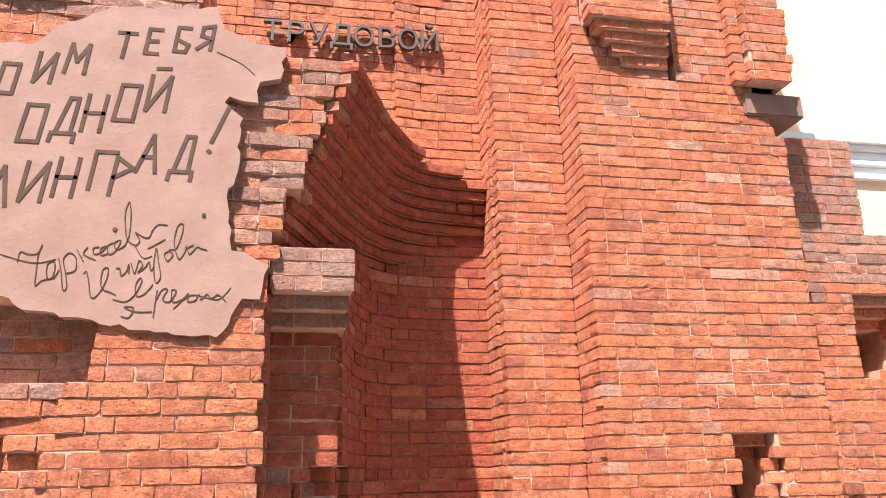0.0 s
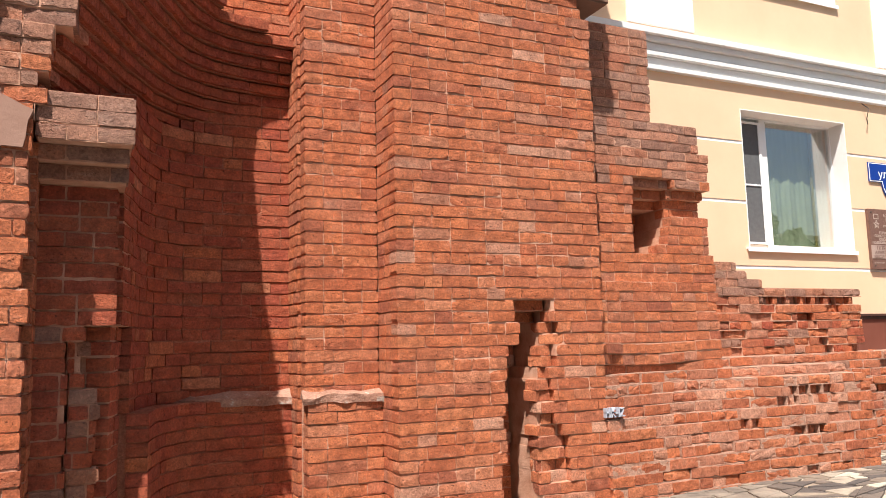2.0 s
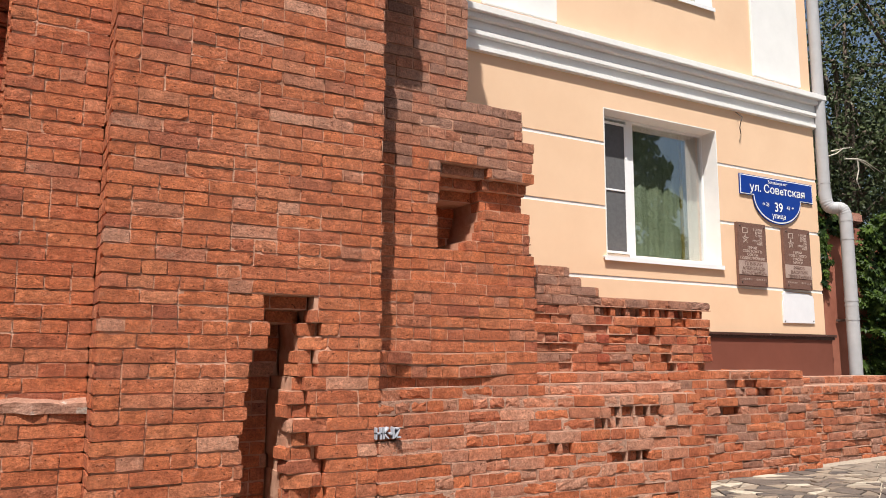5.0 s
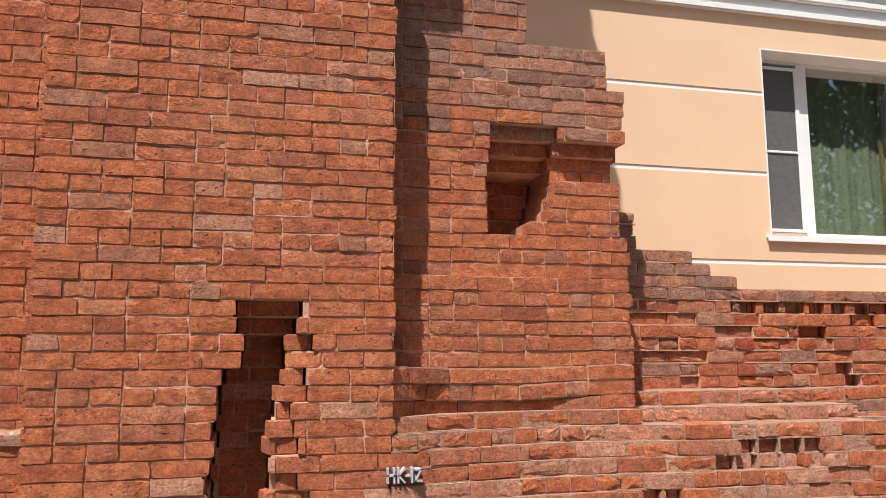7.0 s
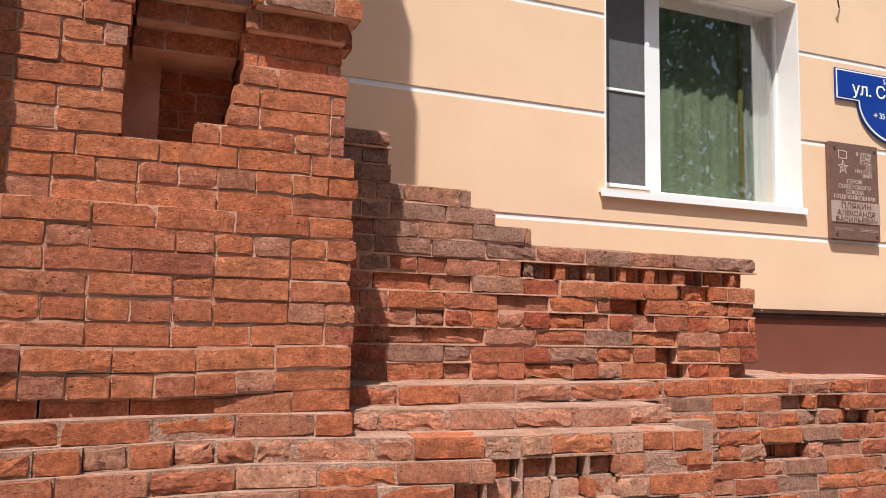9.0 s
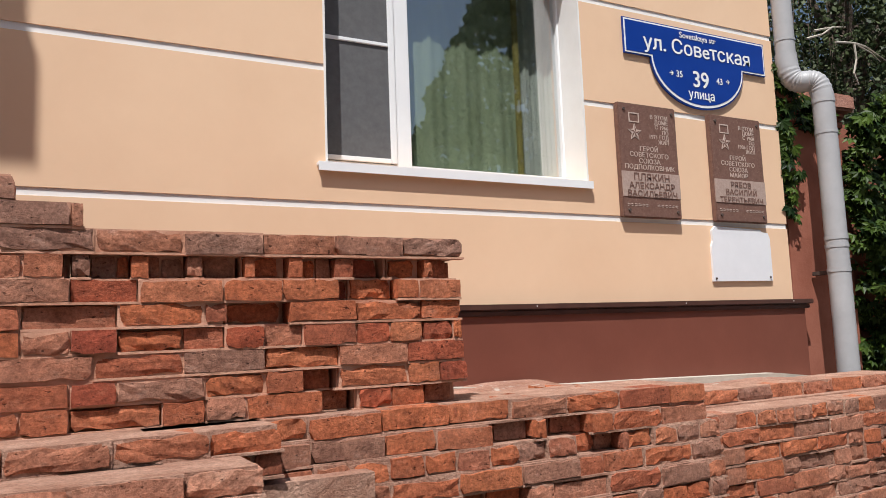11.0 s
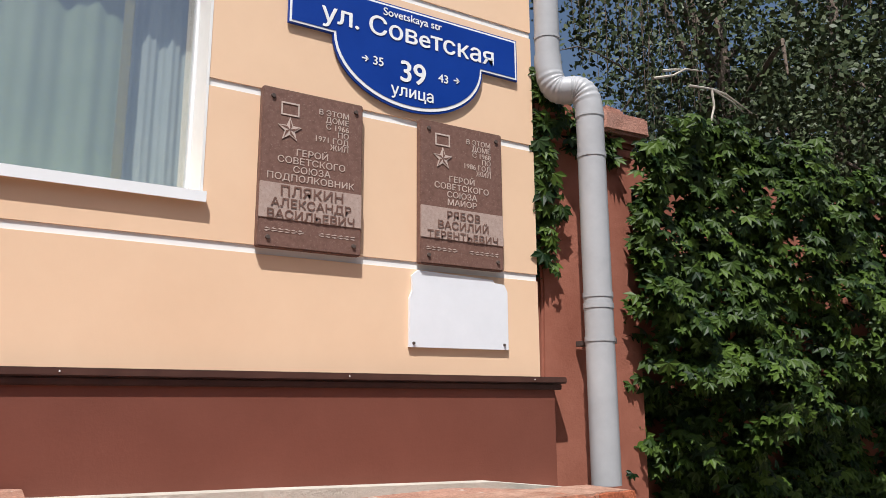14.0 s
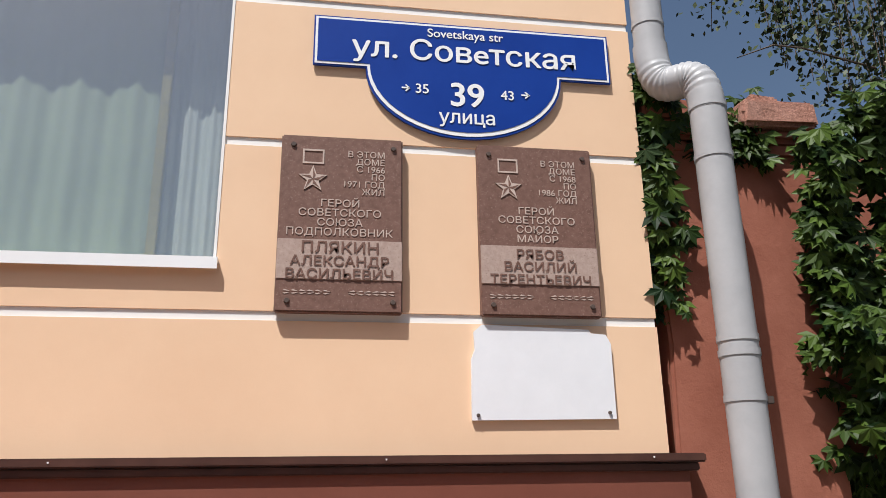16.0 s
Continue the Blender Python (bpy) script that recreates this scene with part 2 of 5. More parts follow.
def block(x0, x1, y0, y1, z0, z1, bevel=0.0, bm=None):
    bm = bm or bmesh.new()
    made = bmesh.ops.create_cube(bm, size=1, matrix=Matrix.Translation(((x0 + x1) / 2, (y0 + y1) / 2, (z0 + z1) / 2)) @ Matrix.Diagonal((x1 - x0, y1 - y0, z1 - z0, 1)))
    if bevel:
        edges = {e for v in made["verts"] for e in v.link_edges}
        bmesh.ops.bevel(bm, geom=list(edges), offset=bevel, segments=2, affect="EDGES")
    return bm


def prism(outline, y0, y1, bm=None):
    """A plate with that outline in x and z, from y0 (front) to y1."""
    bm = bm or bmesh.new()
    a = [bm.verts.new((x, y0, z)) for x, z in outline]
    b = [bm.verts.new((x, y1, z)) for x, z in outline]
    bm.faces.new(a)
    bm.faces.new(b[::-1])
    for i in range(len(a)):
        j = (i + 1) % len(a)
        bm.faces.new((a[j], a[i], b[i], b[j]))
    bmesh.ops.recalc_face_normals(bm, faces=bm.faces)
    return bm


def empty(name, x=0, y=0, z=0):
    ob = new(name)
    ob.location = (x, y, z)
    return ob


def tube(points, radius, sides=14, closed_ends=True):
    """A pipe along the points."""
    bm = bmesh.new()
    rings = []
    pts = [Vector(p) for p in points]
    radii = radius if isinstance(radius, (list, tuple)) else [radius] * len(pts)
    side = None
    for i, p in enumerate(pts):
        d = (pts[min(i + 1, len(pts) - 1)] - pts[max(i - 1, 0)]).normalized()
        side = (side - d * side.dot(d)).normalized() if side else d.orthogonal().normalized()
        up = d.cross(side)
        rings.append([bm.verts.new(p + (side * math.cos(a) + up * math.sin(a)) * radii[i]) for a in (k * math.tau / sides for k in range(sides))])
    for a, b in zip(rings, rings[1:]):
        for k in range(sides):
            bm.faces.new((a[k], a[(k + 1) % sides], b[(k + 1) % sides], b[k]))
    if closed_ends:
        bm.faces.new(rings[0][::-1])
        bm.faces.new(rings[-1])
    return bm


def words(body, x, y, z, size, material, parent, name="lettering", align="CENTER", depth=0.003, wide=1.0, bold=0.0, slope=0.0, shear=0.0):
    """Letters that stand on a wall facing -y; z is their base line. bold thickens the strokes by that width."""
    cu = bpy.data.curves.new(name, "FONT")
    cu.body, cu.size, cu.align_x, cu.shear, cu.resolution_u = body, size, align, shear, 12
    tmp = new("tmp", cu)
    flat = bpy.data.meshes.new_from_object(tmp.evaluated_get(bpy.context.evaluated_depsgraph_get()))
    bpy.data.objects.remove(tmp)
    bm = bmesh.new()
    for k, (dx, dz) in enumerate(((0, 0), (-bold, 0), (bold, 0), (0, bold * 0.7), (0, -bold * 0.7)) if bold else ((0, 0),)):
        one = flat.copy()
        one.transform(Matrix.Translation((x, y - depth - 0.0003 * k, z)) @ Euler((radians(90), radians(-slope), 0)).to_matrix().to_4x4() @ Matrix.Diagonal((wide, 1, 1, 1)) @ Matrix.Translation((dx, dz, 0)))
        bm.from_mesh(one)
    rim = bmesh.ops.extrude_face_region(bm, geom=list(bm.faces)) if depth > 0.0008 else {"geom": []}
    for v in rim["geom"]:
        if isinstance(v, bmesh.types.BMVert):
            v.co.y += 2 * depth + 0.0012
    return part(name, bm, material, parent)


# ---- brickwork ----
COURSE, LONG, SHORT, JOINT = 0.0775, 0.252, 0.121, 0.010
rng = random.Random(7)


def brick_shape(length, height, depth, wear, seed):
    """One worn brick with nicked edges: its front at y = 0, its body towards +y, centred in x and z."""
    r = random.Random(seed)
    nx, nz = (7, 4) if length > 0.15 else (5, 4)
    verts, faces, grid = [], [], {}
    bow = r.uniform(-0.002, 0.002)
    nick = r.randrange(nx)
    for i in range(nx):
        for k in range(nz):
            fx, fz = i / (nx - 1), k / (nz - 1)
            edge_x, edge_z = i in (0, nx - 1), k in (0, nz - 1)
            way_x, way_z = (1 if fx > 0.5 else -1), (1 if fz > 0.5 else -1)
            x = (fx - 0.5) * length + (0 if edge_x else r.uniform(-0.006, 0.006))
            z = (fz - 0.5) * height + bow * (1 - (2 * fx - 1) ** 2) + (0 if edge_z else r.uniform(-0.004, 0.004))
            y = r.uniform(0, 0.0003 + wear * 0.5)
            if edge_x or edge_z:
                y += r.uniform(0, 0.0004 + wear * 0.5)
                x -= way_x * (r.uniform(-0.001, 0.0018 + wear * 0.5) if edge_x else 0)
                z -= way_z * (r.uniform(-0.0012, 0.0016 + wear * 0.6) if edge_z else 0)
                if edge_z and i == nick and r.random() < 0.3 + wear * 80:
                    z -= way_z * r.uniform(0.003, 0.007)
            if edge_x and edge_z:
                x -= way_x * r.uniform(0.0, 0.0014)
                z -= way_z * r.uniform(0.0, 0.0012)
                if r.random() < 0.06 + wear * 25:
                    y += r.uniform(0.002, 0.006)
                    x *= r.uniform(0.91, 0.97)
            grid[i, k] = len(verts)
            verts.append((x, y, z))
    for i in range(nx - 1):
        for k in range(nz - 1):
            faces.append((grid[i, k], grid[i + 1, k], grid[i + 1, k + 1], grid[i, k + 1]))
    ring = [(i, 0) for i in range(nx)] + [(nx - 1, k) for k in range(1, nz)] + [(i, nz - 1) for i in range(nx - 2, -1, -1)] + [(0, k) for k in range(nz - 2, 0, -1)]
    back = []
    for i, k in ring:
        back.append(len(verts))
        verts.append((verts[grid[i, k]][0], depth, verts[grid[i, k]][2]))
    for a in range(len(ring)):
        b = (a + 1) % len(ring)
        faces.append((grid[ring[b]], grid[ring[a]], back[a], back[b]))
    faces.append(tuple(back[::-1]))
    return verts, faces


SHAPES = {}
for kind, length in (("long", LONG), ("short", SHORT), ("half", 0.185)):
    for state, wear in (("sound", 0.0010), ("worn", 0.0036), ("broken", 0.013)):
        SHAPES[kind, state] = [brick_shape(length, COURSE - JOINT, 0.115, wear, 31 * v + int(length * 1000) + {"sound": 0, "worn": 500, "broken": 900}[state]) for v in range(14)]
SHARED = {}


def shared_mesh(key, v, tone):
    if (key, v, tone) not in SHARED:
        me = bpy.data.meshes.new("brick")
        me.from_pydata(SHAPES[key][v][0], [], SHAPES[key][v][1])
        me.materials.append(BRICKS[tone, False])
        SHARED[key, v, tone] = me
    return SHARED[key, v, tone]


class Masonry:
    """A wall of courses: mortar core as its own mesh, the bricks as parts under it."""

    def __init__(self, name, label, bed=None):
        self.bed = bed or MORTAR
        self.uneven, self.recess, self.squat = False, 0.0, 1.0
        self.name, self.label, self.bricks, self.v, self.f, self.known = name, label, [], [], [], {}

    def solid(self, corners, z0, z1):
        k = []
        for z in (z0, z1):
            for x, y in corners:
                spot = (round(x, 4), round(y, 4), round(z, 4))
                if spot not in self.known:
                    self.known[spot] = len(self.v)
                    self.v.append(spot)
                k.append(self.known[spot])
        self.f += [(k[3], k[2], k[1], k[0]), (k[4], k[5], k[6], k[7])] + [(k[i], k[(i + 1) % 4], k[4 + (i + 1) % 4], k[4 + i]) for i in range(4)]

    def lay(self, path, z0, z1, depth, thick=0.35, tone=None, worn=0.25, seed=0, sag=None, eroded=0.0):
        """Courses along the path (its outside to the right of the way), from z0 to z1. depth(u, z) is how far the face lies behind the path, or None for no wall."""
        r = random.Random(seed * 977 + 5)
        pts = [Vector(p) for p in path]
        self.uneven = len(pts) > 2
        seg = [(b - a).length for a, b in zip(pts, pts[1:])]
        total = sum(seg)

        def at(u):
            for i, s in enumerate(seg):
                if u <= s or i == len(seg) - 1:
                    return pts[i].lerp(pts[i + 1], u / s)
                u -= s

        for c in range(round(z0 / COURSE), round(z1 / COURSE)):
            z = c * COURSE
            zc = z + COURSE / 2
            headers = c % 3 == 1
            u = 0.0
            queue = [r.choice((LONG, SHORT, 0.185)) if not headers else SHORT]
            while u < total - 0.02:
                w = queue.pop() if queue else (SHORT if headers and r.random() < 0.8 else LONG if r.random() < 0.86 else r.choice((SHORT, 0.185)))
                if total - u - w < 0.07:
                    w = total - u
                a, b = u, min(u + w + JOINT, total)
                if total - b < 0.02:
                    b = total
                u = b
                # cut the brick where the face ends or steps
                steps = max(2, int((b - a) / 0.018))
                runs = []
                for k in range(steps):
                    d = depth(a + (b - a) * (k + 0.5) / steps, zc)
                    e = a + (b - a) * (k + 1) / steps
                    if runs and (d is None) == (runs[-1][3] is None) and (d is None or abs(d - runs[-1][3]) < 0.03):
                        runs[-1][1], runs[-1][3] = e, d
                    else:
                        runs.append([e - (b - a) / steps, e, d, d])
                for ra, rb, da, db in runs:
                    if da is not None:
                        ends = [q < 0 or q > total or (s is None or s > d + 0.03) for q, s, d in ((ra - 0.012, depth(max(0, ra - 0.012), zc), da), (rb + 0.012, depth(min(total, rb + 0.012), zc), db))]
                        self.one(r, at(ra), at(rb), z, zc, da, db, thick, (sag(ra, zc), sag(rb, zc)) if sag else (0.0, 0.0), worn, eroded, tone((ra + rb) / 2, zc, r) if tone else "red", ends)

    def one(self, r, pa, pb, z, zc, da, db, thick, lift, worn, eroded, tone, ends):
        t = (pb - pa).normalized()
        tilt, lift = math.atan2(lift[1] - lift[0], (pb - pa).length), (lift[0] + lift[1]) / 2
        nrm = Vector((t.y, -t.x))
        pa, pb, d = pa - nrm * da, pb - nrm * db, 0.0
        t = (pb - pa).normalized()
        thick = max(0.12, thick - max(da, db))
        sunk = r.uniform(0.006, 0.024) if r.random() < eroded else 0.0
        front, rear = self.recess + r.uniform(0.0052, 0.0105) + (0.006 if eroded > 0.2 else 0) + (0.022 if sunk else 0), thick
        ea, eb = pa + t * (0.015 if ends[0] else 0), pb - t * (0.015 if ends[1] else 0)
        q = [ea - nrm * front, eb - nrm * front, eb - nrm * rear, ea - nrm * rear]
        drop = r.uniform(-0.0045, -0.0005) if self.uneven and not tilt else 0.0
        self.solid([(p.x, p.y) for p in q], z + lift - drop, z + COURSE + lift - drop + (0.004 if tilt else 0))
        if eroded:
            # bed joints stand out of the weathered face as thin lips
            lip = d + r.uniform(0.002, 0.012)
            q = [pa - nrm * lip, pb - nrm * (lip + r.uniform(-0.004, 0.004)), pb - nrm * (front + 0.01), pa - nrm * (front + 0.01)]
            self.solid([(p.x, p.y) for p in q], z + lift - 0.0035, z + lift + 0.0045)
        length = (pb - pa).length - JOINT * r.uniform(0.4, 0.85)
        if length < 0.03:
            return
        mid = (pa + pb) / 2 - nrm * (d + sunk + r.uniform(-0.0048, 0.0026))
        kind = "long" if length > 0.215 else "half" if length > 0.15 else "short"
        state = "worn" if sunk or r.random() < worn + 0.15 else "sound"
        if r.random() < eroded * 1.7:
            state = "broken"
        base = {"long": LONG, "half": 0.185, "short": SHORT}[kind]
        ang = math.atan2(t.y, t.x) + radians(r.uniform(-0.7, 0.7) * (1 + 4 * eroded))
        m = Matrix.Translation((mid.x, mid.y, zc + lift + r.uniform(-1, 1) * (0.002 + 0.007 * eroded))) @ Euler((radians(r.uniform(-1.2, 1.2) * (1 + 3 * eroded)), radians(r.uniform(-0.6, 0.6) * (1 + 3 * eroded)) - tilt, ang)).to_matrix().to_4x4() @ Matrix.Diagonal(
            (length / base * r.choice((1, -1)), 1, self.squat * r.uniform(1.005, 1.06), 1))
        self.bricks.append((m, (kind, state), r.randrange(14), tone))

    def done(self, near, limit=300):
        """Makes the wall. The bricks that come first by near(place) become parts, the rest one joined mesh."""
        wall = raw(self.name, self.v, self.f, self.bed)
        tagged(wall, self.label, "wall", kind="structure")
        order = sorted(self.bricks, key=lambda b: near(b[0].translation))
        for m, key, v, tone in order[:limit]:
            ob = new("brick", shared_mesh(key, v, tone))
            ob.parent, ob.matrix_basis = wall, m
        by_tone = {}
        for m, key, v, tone in order[limit:]:
            vs, fs = by_tone.setdefault(tone, ([], []))
            k = len(vs)
            flip = m.determinant() < 0
            vs += [tuple(m @ Vector(p)) for p in SHAPES[key][v][0]]
            fs += [tuple(i + k for i in (f[::-1] if flip else f)) for f in SHAPES[key][v][1]]
        for tone, (vs, fs) in by_tone.items():
            tagged(raw("brickwork", vs, fs, BRICKS[tone, True], wall), kind="stuff")
        return wall

# ---- ground ----
def pave_z(x):
    return 0.05 + 0.012 * max(0.0, x - 3.0) if x < 11 else 0.146


def sheet(name, xs, ys, zf, material, label, category):
    v = [(x, y, zf(x, y)) for y in ys for x in xs]
    w = len(xs)
    f = [(j * w + i, j * w + i + 1, (j + 1) * w + i + 1, (j + 1) * w + i) for j in range(len(ys) - 1) for i in range(w - 1)]
    return tagged(raw(name, v, f, material), label, category, kind="structure")


sheet("ground", [-400, -60, -12, -4, 0, 3, 7, 11, 16, 30, 80, 400], [-400, -60, -10, 0, 3.2, 10, 30, 90, 400],
      lambda x, y: pave_z(x) - 0.17, ASPHALT, "grey worn asphalt road with fine gravel", "ground")

# kerb of long concrete stones
for i in range(22):
    x0 = -8 + i * 1.0
    kerb_bm = block(x0 + 0.004, x0 + 0.996, 3.08, 3.33, -0.3, 0, 0.012)
    for v in kerb_bm.verts:
        v.co.z += pave_z(v.co.x) - 0.005
    tagged(part("kerb_stone", kerb_bm, KERB), "pale grey weathered concrete kerb stone beside pavement", "kerb", "kerb stones", "structure")

pavement = sheet("pavement", [-8 + i for i in range(29)], [3.33, 4.0, 4.7, 5.6], lambda x, y: pave_z(x) - 0.012, BED,
                 "pavement bed of pale mortar between irregular flagstones", "pavement")


def crazy(poly, r, out):
    """Cuts a convex outline by slanting lines into long thin flagstones."""
    area = 0.5 * abs(sum(a.x * b.y - b.x * a.y for a, b in zip(poly, poly[1:] + poly[:1])))
    if area < r.uniform(0.012, 0.05):
        out.append(poly)
        return
    c = sum(poly, Vector((0, 0))) / len(poly)
    span_x = max(p.x for p in poly) - min(p.x for p in poly)
    span_y = max(p.y for p in poly) - min(p.y for p in poly)
    ang = (math.pi / 2 if span_x > 1.9 * span_y else 0) + r.uniform(-0.55, 0.55)
    way = Vector((math.cos(ang), math.sin(ang)))
    nrm = Vector((-way.y, way.x))
    off = c + nrm * r.uniform(-0.12, 0.12) * (span_y if abs(nrm.y) > 0.7 else span_x)
    halves = ([], [])
    for a, b in zip(poly, poly[1:] + poly[:1]):
        da, db = (a - off).dot(nrm), (b - off).dot(nrm)
        halves[da > 0].append(a)
        if (da > 0) != (db > 0):
            p = a.lerp(b, da / (da - db))
            halves[0].append(p)
            halves[1].append(p)
    if min(len(halves[0]), len(halves[1])) < 3:
        out.append(poly)
        return
    for hlf in halves:
        crazy(hlf, r, out)


stones = []
stone_rng = random.Random(11)
for i in range(15):
    crazy([Vector(p) for p in ((-2 + i * 1.0, 3.34), (-1 + i * 1.0, 3.34), (-1 + i * 1.0, 4.95), (-2 + i * 1.0, 4.95))], stone_rng, stones)
stones.sort(key=lambda p: abs(sum(q.x for q in p) / len(p) - 6.5))
loose_v, loose_f = [], []
for idx, poly in enumerate(stones):
    c = sum(poly, Vector((0, 0))) / len(poly)
    ring = [c + (p - c) * max(0.3, 1 - 0.014 / max(0.02, (p - c).length)) for p in poly]
    top = pave_z(c.x) + stone_rng.uniform(0.0, 0.006)
    slope = Vector((stone_rng.uniform(-0.02, 0.02), stone_rng.uniform(-0.02, 0.02)))
    k, n_r = len(ring), len(ring)
    sv_ = [(p.x, p.y, top - 0.03) for p in ring] + [(p.x, p.y, top - 0.004 + slope.dot(p - c)) for p in ring] + [((c + (p - c) * 0.94).x, (c + (p - c) * 0.94).y, top + slope.dot(p - c)) for p in ring]
    sf_ = [tuple(range(2 * n_r, 3 * n_r))] + [(a + s, (a + 1) % n_r + s, (a + 1) % n_r + s + n_r, a + s + n_r) for s in (0, n_r) for a in range(n_r)]
    if idx < 300:
        raw("flagstone", sv_, sf_, STONE, pavement)
    else:
        base_k = len(loose_v)
        loose_v += sv_
        loose_f += [tuple(q + base_k for q in f) for f in sf_]
STONE_REST = rough_mat("flagstone_far", (0.10, 0.08, 0.067), (0.31, 0.25, 0.195), 3, 40, 0.5, 0.01)
tagged(raw("flagstones", loose_v, loose_f, STONE_REST, pavement), kind="stuff")

# ---- the ruin ----
wob = lambda u, z, s=1.0: s * (noise.noise((u * 2.1, z * 2.3, 3.7)))


def edge_wave(z, amp, seed):
    """A tooth of a broken edge that changes from course to course."""
    return amp * (random.Random(int(round(z / COURSE)) * 31 + seed).random() - 0.5)


def red_tone(share_grey=0.08):
    return lambda u, z, r: "grey" if r.random() < share_grey else "red"


# pier with the plastered inscription
PIER_Y = 3.8
pier = Masonry("wall_inscription_pier", "orange-red brick pier partly covered with beige plaster")


def pier_depth(u, z):
    x = u - 3.4
    right = -0.055 + edge_wave(z, 0.05, 3)
    if z > 2.3:
        right = -0.06 + 0.36 * (z - 2.3) / 1.15 + edge_wave(z, 0.08, 5)
    if z > 3.48:
        right = -0.35 - 0.3 * (z - 3.48) + edge_wave(z, 0.2, 6)
    if x > right:
        return None
    if 1.68 < z < 2.1 - 0.15 * max(0, x + 1.2) and x < -0.86 + edge_wave(z, 0.05, 9):
        return 0.16
    if z < 1.68 and x < -0.95 - 0.2 * (1.68 - z):
        return 0.05 + 0.05 * wob(u * 1.5, z * 4) + (0.12 if z < 1.45 and x < -1.2 else 0)
    if x > -0.42 + 0.4 * max(0, z - 3.1) and z > 2.25:
        return 0.03 + 0.03 * wob(u * 1.6, z * 5)
    return 0.0 if z < 3.55 else 0.04 + 0.05 * wob(u * 1.5, z * 4)


pier.lay([(-3.4, PIER_Y), (0.6, PIER_Y)], 0.0, 4.9, pier_depth, 0.5, lambda u, z, r: ("soot" if r.random() < 0.85 else "red") if (z > 2.3 and u > 2.6) or z > 3.55 or (1.65 < z < 2.1 and u < 2.5) else "grey" if r.random() < 0.07 else "red", 0.35, 1)
# right flank of the pier
pier.lay([(-0.045, PIER_Y + 0.12), (-0.045, PIER_Y + 0.5)], 0.0, 2.2, lambda u, z: 0.0, 0.3, None, 0.3, 2)
pier.done(lambda p: abs(p.x + 0.4) + abs(p.z - 1.9) * 0.8)

# pilaster with a corbelled capital, its lower part broken
PIL_Y = 3.95
pilaster = Masonry("wall_broken_pilaster", "red brick pilaster with grey corbelled capital, broken lower down")


def pilaster_depth(u, z):
    x = u - 0.06
    if z > 2.40 or x > 0.37:
        return None
    if z > 2.17:
        return -0.10
    if z > 2.09:
        return -0.01 if x < 0.36 else None
    if z > 2.0:
        return 0.07 if x < 0.35 else None
    lim = 0.325 + edge_wave(z, 0.03, 12)
    if z < 1.3:
        lim = 0.17 + 0.1 * (1.3 - z) + edge_wave(z, 0.1, 13)
    return (0.20 if x < lim else None) if z > 1.25 or x < 0.1 else (0.28 if x < lim else None)


# the deep tone puts the shade on the shaft into its brick colour
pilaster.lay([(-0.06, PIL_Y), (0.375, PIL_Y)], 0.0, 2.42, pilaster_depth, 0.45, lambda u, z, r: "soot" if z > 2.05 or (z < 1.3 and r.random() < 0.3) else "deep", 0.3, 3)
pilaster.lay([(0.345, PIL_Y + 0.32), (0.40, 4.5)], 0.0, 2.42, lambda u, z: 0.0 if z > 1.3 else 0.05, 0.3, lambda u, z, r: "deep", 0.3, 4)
pilaster.done(lambda p: -p.z)

# niche with its corbelled hood; its shade is put into deeper red bricks and mortar
NICHE = [(0.40, 4.5), (0.45, 4.75), (0.56, 5.04), (0.75, 5.19), (1.0, 5.24), (1.5, 5.24)]
niche = Masonry("wall_niche", "curved brick niche, shade put into its deeper red, under a broken corbelled hood", MORTAR_SHADED)
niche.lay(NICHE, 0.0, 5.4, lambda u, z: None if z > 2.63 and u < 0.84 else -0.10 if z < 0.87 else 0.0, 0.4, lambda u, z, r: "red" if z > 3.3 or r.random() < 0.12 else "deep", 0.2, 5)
# wall over the niche, which carries the iron letters
niche.lay([(-1.6, 5.24), (0.86, 5.24)], 2.63, 5.6, lambda u, z: 0.0, 0.4, red_tone(0.12), 0.3, 6)
# side of the second setback
niche.lay([(1.436, 5.24), (1.436, 4.98)], 0.0, 5.4, lambda u, z: 0.0, 0.25, red_tone(0.03), 0.3, 7)
HOOD = [(-0.01, PIER_Y + 0.14), (0.10, 4.2), (0.26, 4.6), (0.45, 4.95), (0.72, 5.17), (1.0, 5.24), (1.44, 5.24)]


def hood_depth(u, z):
    side = min(1.0, max(0.0, (u - 1.0) / 1.1))
    k = (z - 2.60 - 0.38 * side) / COURSE
    if u > 2.36 + edge_wave(z, 0.10, 21) or k < -3 * (1 - side) or k > 4.6 + 9 * (1 - side) + 1.2 * wob(u * 3, z):
        return None
    return -0.036 * (k + 0.6)


# shade under the hood is coloured in too, by the deep tone
niche.recess, niche.squat = 0.022, 0.86
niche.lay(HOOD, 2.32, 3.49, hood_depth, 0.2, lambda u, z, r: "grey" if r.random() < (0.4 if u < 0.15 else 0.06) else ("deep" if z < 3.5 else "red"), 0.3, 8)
for x0, x1, y0, y1 in ((0.62, 1.44, 5.125, 5.27), (1.43, 1.965, 4.775, 4.88)):
    lump = block(x0, x1, y0, y1, 0.85, 0.90)
    bmesh.ops.subdivide_edges(lump, edges=list(lump.edges), cuts=7, use_grid_fill=True)
    for v in lump.verts:
        v.co += noise.noise_vector(v.co * 9) * 0.022
        v.co.z -= max(0, (y1 - v.co.y) - 0.05) * 0.4
    tagged(part("mortar_ledge", lump, SLAB), "rough pale mortar left on the brick ledge", "mortar", kind="structure")
niche.done(lambda p: abs(p.z - 2.9) * 0.8 + abs(p.x - 0.8) * 0.5)

